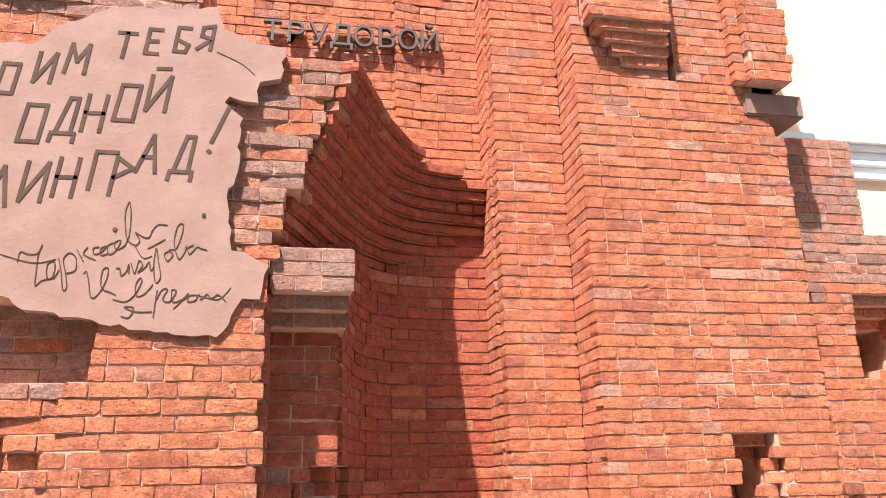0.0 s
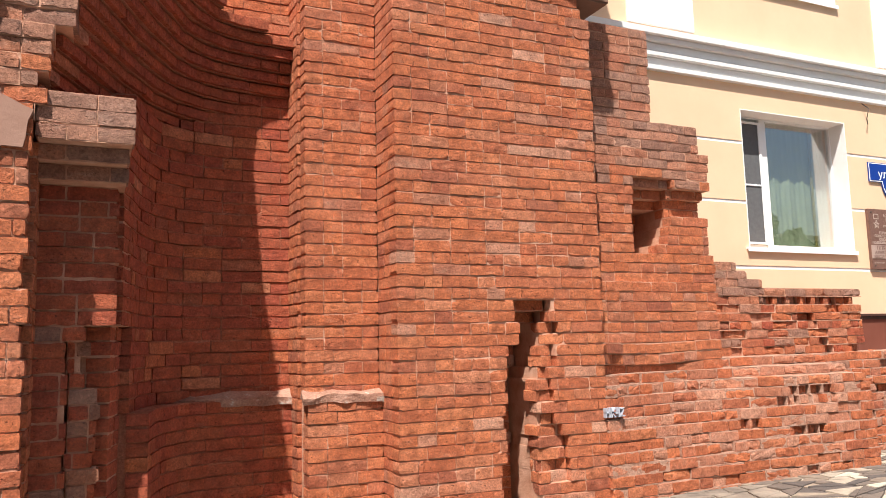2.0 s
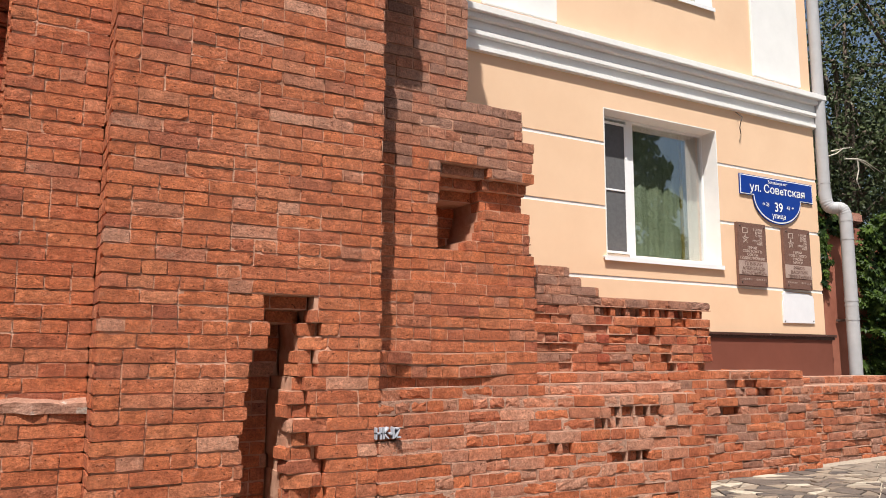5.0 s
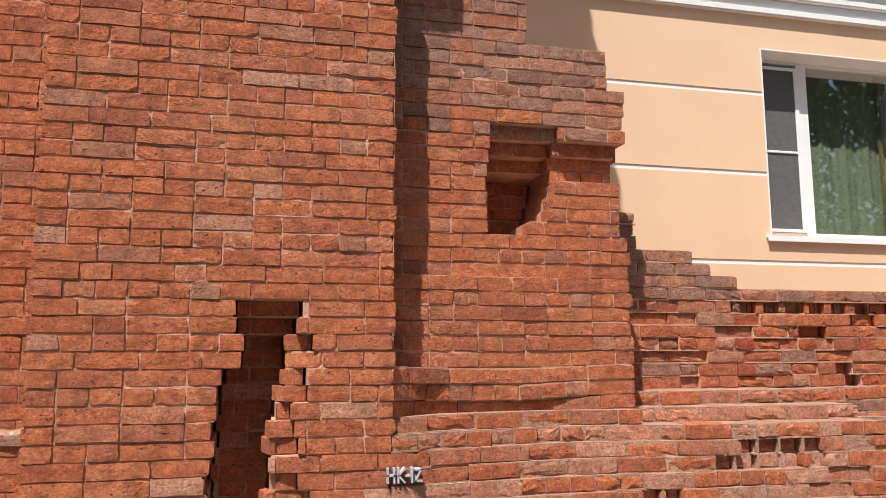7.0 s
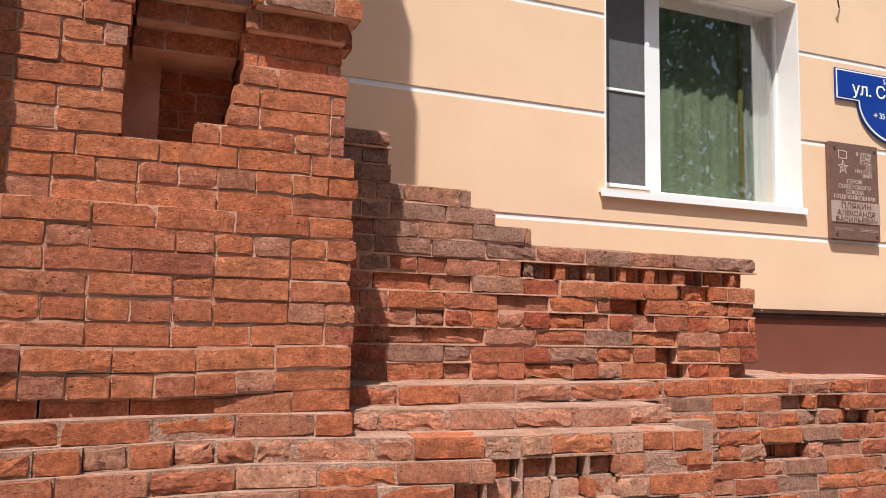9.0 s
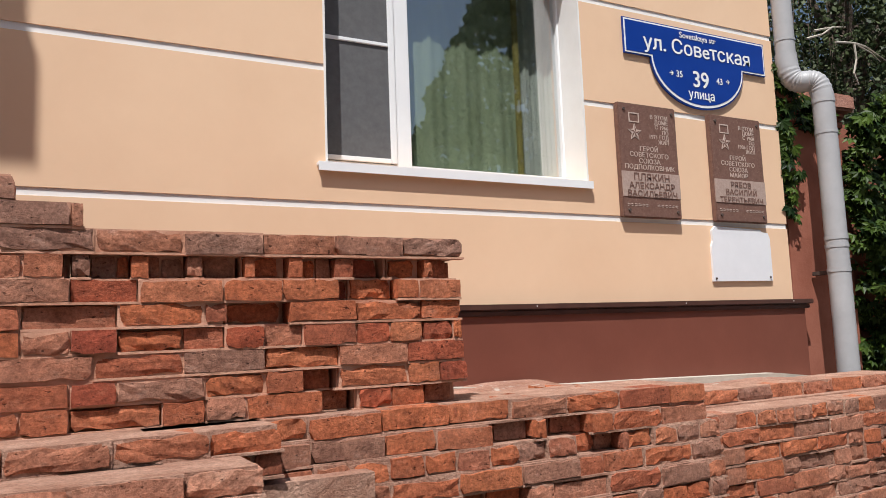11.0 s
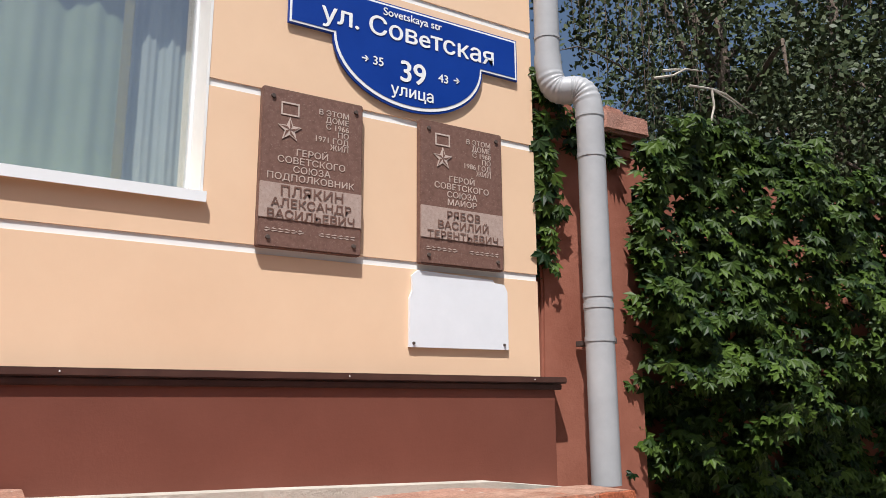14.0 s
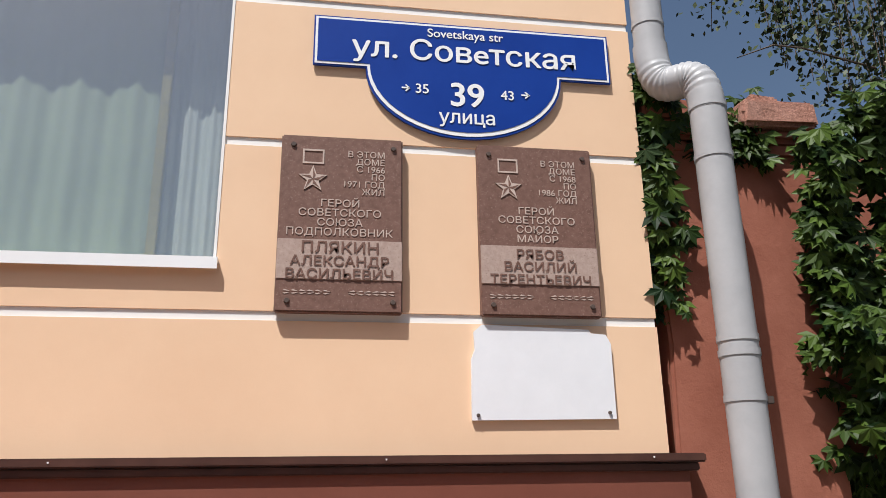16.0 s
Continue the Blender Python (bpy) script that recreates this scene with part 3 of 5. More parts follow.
# second setback and the main wall
main = Masonry("wall_main", "tall ruined red brick wall with a ragged slot")
MAIN_Y, STEP_Y = 4.51, 4.86
main.lay([(1.45, STEP_Y), (1.96, STEP_Y)], 0.0, 5.4, lambda u, z: -0.07 if z < 0.87 else 0.0, 0.3, red_tone(0.05), 0.3, 9)
main.lay([(1.957, STEP_Y), (1.957, MAIN_Y + 0.103)], 0.0, 5.4, lambda u, z: 0.0, 0.25, red_tone(0.05), 0.3, 10)


def slot_side(z):
    """Half-open ragged slot: its left and right edge at a height."""
    if z > 1.46 or z < 0.0:
        return None
    left = 2.82 - 0.125 * (1.46 - z) - (0.03 if z < 1.2 else 0) + edge_wave(z, 0.06, 31)
    right = 3.06 if z > 1.3 else 2.99 - 0.05 * (1.3 - z) + edge_wave(z, 0.05, 32)
    return left, right


def main_depth(u, z):
    x = u + 1.93
    if x > 3.512:
        return None
    if z > 3.54:
        if x > 3.50 - 0.42 * (z - 3.46) and z < 3.95:
            return None
    s = slot_side(z)
    if s and s[0] < x < s[1]:
        return 0.09 if z > 1.39 else 0.2 if z > 1.3 else 0.40
    if s and s[1] <= x < s[1] + 0.10 + 0.13 * (1.3 - z) + edge_wave(z, 0.12, 33) and z < 1.3:
        return 0.035 + 0.05 * wob(u * 6, z * 8) + edge_wave(z, 0.03, 34)
    if z > 4.03 and 2.0 + 0.95 * max(0, 4.36 - z) < x < 2.64:
        return -0.03 - 0.03 * min(4, int((z - 4.03) / COURSE))
    if z > 3.98 and 2.655 < x < 2.70:
        return 0.12
    return 0.0


main.lay([(1.952, MAIN_Y), (4.012, MAIN_Y)], 0.0, 5.5, main_depth, 0.45, lambda u, z, r: "grey" if r.random() < (0.22 if z > 3.2 and u > 1.2 else 0.05) else "dusty" if r.random() < (0.16 if z < 0.75 else 0.05) else "red", 0.28, 11)
# flank of the main wall at the groove
main.lay([(3.54, MAIN_Y + 0.118), (3.54, 5.0)], 0.9, 3.7, lambda u, z: 0.0, 0.2, red_tone(0.1), 0.3, 12)
# corbelled remnant over the beam end
main.lay([(3.16, MAIN_Y - 0.12), (3.80, MAIN_Y - 0.12)], 3.9, 5.4, lambda u, z: (0.05 if u < 0.1 else 0.0) if u < 0.46 + 0.1 * wob(z * 3, 1.0) and z > 3.93 + 0.5 * max(0, u - 0.3) else None, 0.5, red_tone(0.3), 0.4, 25)
main.done(lambda p: abs(p.z - 1.6) * 0.7 + abs(p.x - 2.9))

# wall behind the groove with a corbelled socket
BLOCK_Y = 4.81
blockwall = Masonry("wall_socket", "red brick wall with corbelled socket and sooty grey top courses")


def block_depth(u, z):
    x = u + 3.45
    top = 3.71 if x < 4.29 else 2.92 if x < 4.56 else 2.92 if x < 4.77 else 2.75
    right = 4.865
    if z > 3.3:
        right = 4.29 + edge_wave(z, 0.02, 40)
    if 1.88 < z < 2.33:
        right = 4.815
    if x > right or z > top:
        return None
    if 2.33 <= z < 2.41:
        if x > 4.44:
            return 0.06 if x < 4.84 else None
        if x > 4.06:
            return 0.12
    if 2.25 <= z < 2.33 and x > 4.06:
        return 0.20 if x < 4.44 else 0.10
    if 2.17 <= z < 2.25 and x > 4.44:
        return 0.10
    if 2.41 <= z < 2.49 and 4.06 < x < 4.46:
        return 0.05
    hole_right = 4.44 if z > 2.1 else 4.40 if z > 2.03 else 4.38 if z > 1.95 else 4.27
    if 1.875 < z < 2.25 and 4.045 < x < hole_right:
        return 0.46
    if z < 1.64:
        d = -0.06 + 0.05 * min(1, max(0, (x - 3.7) / 0.9))
        return d
    return 0.0


def block_sag(u, z):
    """The courses over the lost one bow a little."""
    return -0.03 * math.sin(min(1, max(0, (u - 0.1) / 1.2)) * math.pi) * max(0, min(1, (1.35 - z) / 0.4))


blockwall.lay([(3.516, MAIN_Y + 0.003), (3.72, 4.68), (4.05, 4.757), (4.905, BLOCK_Y - 0.02)], 0.93, 1.16, lambda u, z: 0.028 if z < 1.0 and 0.06 < u < 1.15 else 0.0, 0.4, red_tone(0.12), 0.3, 24, block_sag)
blockwall.lay([(3.49, BLOCK_Y), (4.99, BLOCK_Y)], 1.16, 3.8, block_depth, 0.6, lambda u, z, r: ("soot" if r.random() < 0.7 else "grey") if z > 2.62 or r.random() < (0.5 if z > 2.4 else 0) else "grey" if r.random() < 0.1 else "red", 0.25, 13, block_sag)
blockwall.lay([(4.90, BLOCK_Y + 0.118), (4.90, 5.4)], 0.93, 2.75, lambda u, z: 0.045 if 1.88 < z < 2.33 else 0.0, 0.3, red_tone(0.1), 0.3, 14)
# inner flank of the socket
blockwall.lay([(4.062, BLOCK_Y + 0.02), (4.062, BLOCK_Y + 0.45)], 1.86, 2.33, lambda u, z: 0.0, 0.12, red_tone(0.1), 0.3, 26)
blockwall.done(lambda p: p.z)

# low wall with lost bricks under its top course
LOW_Y = 5.205
low = Masonry("wall_low", "low ruined brick wall with pale crumbling top course and missing bricks")


def low_depth(u, z):
    x = u + 4.86
    top = 2.10 if x < 5.13 else 1.87 if x < 5.5 else 1.80 if x < 5.62 else 1.73 if x < 5.82 else 1.655
    if z > top or x > 7.14 + edge_wave(z, 0.03, 50) - (0.05 if 1.5 < z < 1.58 else 0):
        return None
    if 1.495 < z < 1.575 and x > 5.75:
        return 0.015 if x % 0.17 < 0.05 or (6.62 < x < 6.7) else 0.06
    for hx, hz, w in ((6.35, 1.36, 0.2), (6.75, 1.44, 0.22), (6.55, 1.13, 0.12), (6.62, 1.05, 0.12), (7.05, 1.02, 0.16)):
        if abs(x - hx) < w / 2 and abs(z - hz) < COURSE / 2:
            return 0.055
    if x > 7.0 and z < 1.06:
        return 0.14
    return 0.006 * wob(u * 4, z * 4)


low.lay([(4.90, LOW_Y), (7.24, LOW_Y)], 0.93, 2.17, low_depth, 0.38, lambda u, z, r: "soot" if z > 1.57 or r.random() < 0.08 else "grey" if r.random() < 0.14 else "deep" if r.random() < 0.15 else "red", 0.5, 15, None, 0.22)
low.lay([(7.175, LOW_Y + 0.118), (7.175, 5.55)], 0.93, 1.63, lambda u, z: 0.06 if z < 1.06 else 0.0, 0.3, red_tone(0.2), 0.5, 16)
low.done(lambda p: -p.x)

# battered base courses in front of them
base_a = Masonry("wall_base", "battered base of old red and grey bricks, weathered and uneven", MORTAR_PALE)


def base_a_depth(u, z):
    x = u + 3.51
    k = z / 0.85
    lean = np.interp(x, (3.5, 3.9, 4.5, 5.2, 6.2), (0.03, 0.16, 0.27, 0.13, 0.09))
    d = float(lean) * k * k + 0.012 * wob(u * 3, z * 5)
    if z > 0.85 and x > 4.88:
        d += 0.16
    # a patch of lost bricks between standing joints
    for hx, hz, w in ((5.55, 0.66, 0.62), (5.62, 0.74, 0.5), (5.5, 0.43, 0.34), (4.9, 0.5, 0.2)):
        if abs(x - hx) < w / 2 and abs(z - hz) < COURSE / 2:
            return d + (0.012 if x % 0.14 < 0.03 else 0.055)
    if x > 6.27 + edge_wave(z, 0.03, 60):
        return None
    return d


base_a.lay([(3.516, 4.47), (6.37, 4.47)], 0.0, 0.93, base_a_depth, 0.85, lambda u, z, r: "dusty" if r.random() < (0.52 if z > 0.3 and u > 0.4 else 0.2) else "grey" if r.random() < 0.2 else "red", 0.5, 17, None, 0.2)
base_a.lay([(4.87, 4.93), (6.4, 4.97)], 0.85, 0.99, lambda u, z: 0.02 * wob(u * 5, z * 5), 0.3, red_tone(0.5), 0.6, 23, None, 0.4)
base_a.lay([(6.30, 4.53), (6.30, 5.1)], 0.0, 0.79, lambda u, z: 0.02 * wob(u * 5, z * 5), 0.3, red_tone(0.3), 0.5, 18)
base_a.done(lambda p: abs(p.x - 4.8))

base_b = Masonry("wall_terrace", "stepped terrace edge of broken red and grey bricks", MORTAR_PALE)


def base_b_depth(u, z):
    x = u + 6.0
    if x > 8.32 + edge_wave(z, 0.06, 70):
        return None
    d = 0.16 * (z / 1.0) + 0.012 * wob(u * 3, z * 6)
    if z > 0.93:
        d += 0.02
    for hx, hz, w in ((7.55, 0.89, 0.22), (7.3, 0.89, 0.2), (7.7, 0.81, 0.2), (7.2, 0.66, 0.25)):
        if abs(x - hx) < w / 2 and abs(z - hz) < COURSE / 2:
            return d + 0.07
    return d


base_b.lay([(6.0, 4.94), (8.4, 4.94)], 0.0, 1.04, base_b_depth, 0.6, lambda u, z, r: "red" if r.random() < (0.8 if z > 0.9 else 0.5) else "soot" if r.random() < 0.55 else "grey", 0.55, 19, None, 0.34)


def base_c_depth(u, z):
    x = u + 8.2
    if x > 10.42 + edge_wave(z, 0.05, 71) + 0.12 * (0.85 - z):
        return None
    d = 0.06 * z + 0.014 * wob(u * 3, z * 6)
    return d + (0.26 if z > 0.85 else 0.0)


base_b.lay([(8.2, 5.12), (10.7, 5.2)], 0.0, 0.94, base_c_depth, 0.6, lambda u, z, r: "red" if r.random() < (0.75 if z > 0.77 else 0.42) else "soot" if r.random() < 0.6 else "grey", 0.55, 20, None, 0.34)
base_b.lay([(10.4, 5.3), (10.4, 6.2)], 0.0, 0.79, lambda u, z: 0.0, 0.3, red_tone(0.4), 0.5, 22)
base_b.done(lambda p: -p.z)

# rubble core behind the ruin and the terrace fill
core_bm = block(-3.4, 1.2, 5.55, 5.95, -0.2, 6.5)
block(1.5, 3.4, 5.0, 5.6, -0.2, 6.0, 0, core_bm)
block(-3.4, -0.35, 4.25, 5.6, -0.2, 3.3, 0, core_bm)
block(3.5, 4.2, 5.2, 5.8, -0.2, 3.6, 0, core_bm)
# unseen overhanging masonry, added to cast the shadow edge on the house front
block(1.6, 3.75, 4.65, 5.5, 5.4, 8.5, 0, core_bm)
for caster_x, caster_z0, caster_z1 in ((4.32, 6.3, 6.8), (4.27, 6.8, 7.3), (4.20, 7.3, 7.8), (4.12, 7.8, 8.2), (4.02, 8.2, 8.45)):
    block(3.3, caster_x, 4.7, 5.3, caster_z0, caster_z1, 0, core_bm)
tagged(part("wall_ruin_core", core_bm, MORTAR), "rough mortar core at the back of the ruin, with added unseen shadow caster above", "wall", kind="structure")
fill_bm = block(5.3, 6.7, 5.0, 5.6, -0.2, 0.83)
block(6.0, 8.3, 5.4, 6.45, -0.2, 0.9, 0, fill_bm)
block(8.25, 10.36, 5.42, 6.45, -0.2, 0.86, 0, fill_bm)
tagged(part("terrace_fill", fill_bm, MORTAR_PALE), "rough mortar fill under the terrace", "wall", kind="structure")
floor_v, floor_f = [], []
for xs, ys, zf in (((3.5, 4.0, 4.5, 5.0, 5.5, 6.3), (4.72, 4.9, 5.0, 5.3), lambda x, y: 0.82 + 0.015 * math.sin(x * 9 + y * 5)), ((6.1, 6.6, 7.1, 7.5, 7.9, 8.25), (5.15, 5.3, 5.6, 6.0, 6.45), lambda x, y: 0.972 + 0.010 * math.sin(x * 7 + y * 9)),
                   ((8.25, 8.7, 9.1, 9.6, 10.0, 10.38), (5.5, 5.8, 6.1, 6.45), lambda x, y: 0.902 + 0.010 * math.sin(x * 7 + y * 9) - 0.012 * (x - 8.2)), ((4.8, 5.4, 6.1), (5.2, 5.6, 6.45), lambda x, y: 0.98)):
    xs, ys = np.arange(xs[0], xs[-1] + 0.02, 0.04).tolist(), np.arange(ys[0], ys[-1] + 0.02, 0.04).tolist()
    k0, w0 = len(floor_v), len(xs)
    floor_v += [(x, y, zf(x, y) + (0.020 * noise.noise((x * 6, y * 8, 1)) + 0.014 * noise.noise((x * 17, y * 21, 2))) * min(1, max(0.25, (6.3 - y) * 2))) for y in ys for x in xs]
    floor_f += [(k0 + j * w0 + i, k0 + j * w0 + i + 1, k0 + (j + 1) * w0 + i + 1, k0 + (j + 1) * w0 + i) for j in range(len(ys) - 1) for i in range(w0 - 1)]
tagged(raw("terrace_floor", floor_v, floor_f, SLAB), "dusty brick rubble terrace with mortar remains", "floor", kind="structure")

# broken bricks strewn over the ledges
crumbs = {}
scatter = random.Random(21)
for x0, x1, y0, y1, z, count in ((4.95, 6.2, 4.85, 5.15, 0.90, 60), (6.3, 8.2, 5.16, 5.6, 0.985, 110), (8.4, 10.3, 5.52, 5.75, 0.91, 70), (8.4, 10.3, 5.26, 5.42, 0.835, 40)):
    for i in range(count):
        tone = scatter.choice(("red", "red", "grey"))
        vs, fs = crumbs.setdefault(tone, ([], []))
        size = scatter.uniform(0.15, 0.7)
        cx = scatter.uniform(x0, x1)
        m = Matrix.Translation((cx, scatter.uniform(y0, y1), z - 0.012 * max(0, cx - 8.2) * (z < 0.93) - 0.019)) @ Euler((radians(scatter.uniform(-14, 14) + 90), radians(scatter.uniform(-10, 10)), radians(scatter.uniform(-25, 25)))).to_matrix().to_4x4() @ Matrix.Diagonal((size, scatter.uniform(0.15, 0.35), size * 1.4, 1))
        verts, faces = SHAPES[scatter.choice(("long", "half", "short")), "worn"][scatter.randrange(10)]
        k = len(vs)
        vs += [tuple(m @ Vector((px, 0.115 - py, pz))) for px, py, pz in verts]
        fs += [tuple(q + k for q in f[::-1]) for f in faces]
rubble = tagged(raw("brick_rubble", *crumbs["red"], BRICKS["red", True]), "scattered broken red and grey brick pieces on terrace", "rubble", kind="stuff")
tagged(raw("grey_pieces", *crumbs["grey"], BRICKS["grey", True], rubble), kind="stuff")

# ---- the house ----
FY = 6.495
house = empty("house", 8, FY, 0.9)
house.matrix_world = Matrix.Identity(4)
tagged(house, "peach plastered apartment house with white trim and brown base", "house")
GROOVES = [1.97, 2.73, 3.44]
WX0, WX1, WZ0, WZ1 = 7.085, 8.86, 2.205, 3.85
UX0, UX1, UZ0, UZ1 = 7.09, 8.90, 5.42, 7.1
levels = [0.9] + [g for z in GROOVES for g in (z - 0.02, z + 0.02)] + [4.16]
for z0, z1 in zip(levels, levels[1:]):
    y = FY + (0.025 if z1 - z0 < 0.05 else 0)
    spans = [(0.5, WX0), (WX1, 10.725)] if z0 < WZ1 and z1 > WZ0 + 0.02 else [(0.5, 10.725)]
    if z0 < WZ0 < z1:
        part("wall", block(0.5, 10.725, y, FY + 0.4, z0, WZ0), PEACH, house, "peach painted plaster wall")
        z0 = WZ0
    if z0 < WZ1 < z1:
        part("wall", block(0.5, 10.725, y, FY + 0.4, WZ1, z1), PEACH, house, "peach painted plaster wall")
        z1 = WZ1
    for x0, x1 in spans:
        part("wall", block(x0, x1, y, FY + 0.4, z0, z1), PEACH, house, "peach painted plaster wall")
part("wall", block(0.5, UX0, FY, FY + 0.4, 4.16, 9.5), PEACH, house, "peach painted plaster wall")
part("wall", block(UX1, 10.725, FY, FY + 0.4, 4.16, 9.5), PEACH, house, "peach painted plaster wall")
part("wall", block(UX0, UX1, FY, FY + 0.4, 4.16, UZ0), PEACH, house, "peach painted plaster wall")
part("wall", block(UX0, UX1, FY, FY + 0.4, UZ1, 9.5), PEACH, house, "peach painted plaster wall")
part("wall", block(10.3, 10.725, FY + 0.4, 14, 0.2, 9.5), PEACH, house, "peach painted plaster wall")
for z in GROOVES:
    for x0, x1 in ((0.5, WX0), (WX1, 10.72)) if WZ0 < z < WZ1 else ((0.5, 10.72),):
        part("groove", block(x0, x1, FY + 0.007, FY + 0.03, z - 0.0195, z + 0.0195), WHITE, house, "white painted groove")
# cornice of stepped mouldings
for z0, z1, out in ((4.15, 4.21, 0.05), (4.21, 4.30, 0.025), (4.30, 4.36, 0.07), (4.36, 4.46, 0.05), (4.46, 4.52, 0.10), (4.52, 4.60, 0.14), (4.60, 4.65, 0.03)):
    part("cornice", block(0.5, 10.725 + out, FY - out, FY + 0.05, z0, z1 - 0.002, 0.008), WHITE, house, "white moulded cornice")
for x0, x1 in ((5.5, 6.45), (9.58, 10.5)):
    part("panel", block(x0, x1, FY - 0.03, FY + 0.02, 4.68, 7.2, 0.006), WHITE, house, "white raised wall panel")
part("base", block(0.5, 10.78, FY - 0.05, FY + 0.3, 0.8, 1.355), BROWN, house, "smooth brown painted base")
part("ledge", block(0.5, 10.845, FY - 0.085, FY + 0.1, 1.385, 1.42, 0.006), TRIM, house, "dark brown metal ledge")
part("ledge", block(0.5, 10.82, FY - 0.068, FY + 0.1, 1.352, 1.384, 0.005), TRIM, house, "dark brown metal ledge")
part("skirting", prism([(4.9, 0.9), (10.79, 0.84), (10.79, 0.85), (10.3, 0.905), (9.2, 0.93), (8.3, 0.945), (7.4, 0.987), (4.9, 1.0)], FY - 0.16, FY), CONCRETE, house, "rough pale concrete strip")
part("roof", block(0.3, 11.0, FY - 0.4, 14, 9.5, 9.8), TRIM, house, "dark metal roof edge")


def window(x0, x1, z0, z1, split, sash):
    """A white plastic window deep in its reveal, with a tin sill."""
    w = empty("window")
    tagged(w, "white plastic window with insect net, green curtain behind", "window", kind="structure")
    d = FY + 0.21
    lip = 0.004
    part("reveal", block(x1 - 0.012, x1, FY - 0.003, d + 0.06, z0, z1), WHITE, w, "white window reveal")
    part("reveal", block(x0, x0 + 0.012, FY - 0.003, d + 0.06, z0, z1), WHITE, w, "white window reveal")
    part("reveal", block(x0 + 0.012, x1 - 0.012, FY - 0.003, d + 0.06, z1 - 0.012, z1), WHITE, w, "white window reveal")
    part("sill", block(x0 - 0.05, x1 + 0.01, FY - 0.032, d, z0 - 0.03, z0 - 0.004, 0.005), PVC, w, "white sheet metal sill")
    part("sill_lip", block(x0 - 0.05, x1 + 0.01, FY - 0.037, FY - 0.0305, z0 - 0.055, z0 - 0.006), PVC, w, "white folded sill edge")
    a, b, c, e = x0 + 0.012, x1 - 0.012, z0 + 0.004, z1 - 0.012
    f = 0.06
    part("frame", block(a, b, d, d + 0.07, c, c + f, lip), PVC, w)
    part("frame", block(a, b, d, d + 0.07, e - f * 0.35, e, lip), PVC, w)
    part("frame", block(a, a + f * 0.5, d, d + 0.07, c + f, e - f * 0.35, lip), PVC, w)
    part("frame", block(b - f * 0.25, b, d, d + 0.07, c + f, e - f * 0.35, lip), PVC, w)
    for s in split:
        part("mullion", block(s - 0.05, s + 0.05, d - 0.01, d + 0.07, c + 0.02, e - 0.02, lip), PVC, w)
    edges = [a + f * 0.5] + [q for s in split for q in (s - 0.05, s + 0.05)] + [b - f * 0.25]
    for i in range(0, len(edges), 2):
        ob = part("pane", block(edges[i], edges[i + 1], d + 0.03, d + 0.036, c + f, e - f * 0.35), GLASS, w, "reflecting clear glass")
        ob.visible_shadow = False
    if sash:
        x_a, x_b = edges[0], edges[1]
        zm = c + (e - c) * 0.48
        part("net", block(x_a + 0.02, x_b - 0.02, d - 0.012, d - 0.009, c + f + 0.02, e - f - 0.02), NET, w, "dark grey insect net")
        for q in ((x_a, x_a + 0.028, c + f, e - f), (x_b - 0.04, x_b, c + f, e - f), (x_a + 0.028, x_b - 0.04, c + f, c + f + 0.028), (x_a + 0.028, x_b - 0.04, e - f - 0.028, e - f), (x_a + 0.028, x_b - 0.04, zm - 0.011, zm + 0.011)):
            part("net_frame", block(q[0], q[1], d - 0.022, d - 0.004, q[2], q[3], 0.003), PVC, w)
    # curtains hang in the room behind
    hem = x1 - 0.30

    def drape(xa, xb, dy):
        """A hanging cloth in soft folds."""
        cloth, cols = bmesh.new(), []
        for i in range(91):
            y = d + dy + 0.010 * math.sin(i * 0.45) + 0.005 * math.sin(i * 1.3)
            x = xa + (xb - xa) * i / 90
            cols.append((cloth.verts.new((x, y, z0 - 0.1)), cloth.verts.new((x, y, z1 + 0.1))))
        for p, q in zip(cols, cols[1:]):
            cloth.faces.new((p[0], q[0], q[1], p[1]))
        return cloth

    curtain = tagged(part("curtain", drape(x0 - 0.1, hem, 0.10), CURTAIN, smooth=True), "green curtain with olive braid in soft folds behind glass", "curtain")
    part("braid", block(hem - 0.045, hem, d + 0.068, d + 0.083, z0 - 0.1, z1 + 0.1, 0.004), BRAID, curtain, "olive braided curtain edge")
    tagged(part("curtain", drape(hem - 0.1, x1 + 0.3, 0.135), SHEER, smooth=True), "white sheer curtain in soft folds behind glass", "curtain")
    room = bmesh.new()
    block(x0 - 0.4, x1 + 0.4, d + 1.0, d + 1.1, z0 - 0.5, z1 + 0.5, 0, room)
    block(x0 - 0.5, x0 - 0.4, d + 0.2, d + 1.1, z0 - 0.5, z1 + 0.5, 0, room)
    block(x1 + 0.4, x1 + 0.5, d + 0.2, d + 1.1, z0 - 0.5, z1 + 0.5, 0, room)
    block(x0 - 0.5, x1 + 0.5, d + 0.2, d + 1.1, z1 + 0.4, z1 + 0.5, 0, room)
    tagged(part("wall_room", room, ROOM), "plain dim room wall behind window", "wall", kind="structure")
    return w


window(WX0, WX1, WZ0, WZ1, [7.65], True)
window(UX0, UX1, UZ0, UZ1, [7.66, 8.33], True)


def disc(x, y, z, radius, material, parent, name="screw", depth=0.008):
    bm = bmesh.new()
    bmesh.ops.create_cone(bm, cap_ends=True, segments=10, radius1=radius, radius2=radius * 0.8, depth=depth,
                          matrix=Matrix.Translation((x, y - depth / 2, z)) @ Euler((radians(90), 0, 0)).to_matrix().to_4x4())
    return part(name, bm, material, parent)


# street sign
SY = FY - 0.008


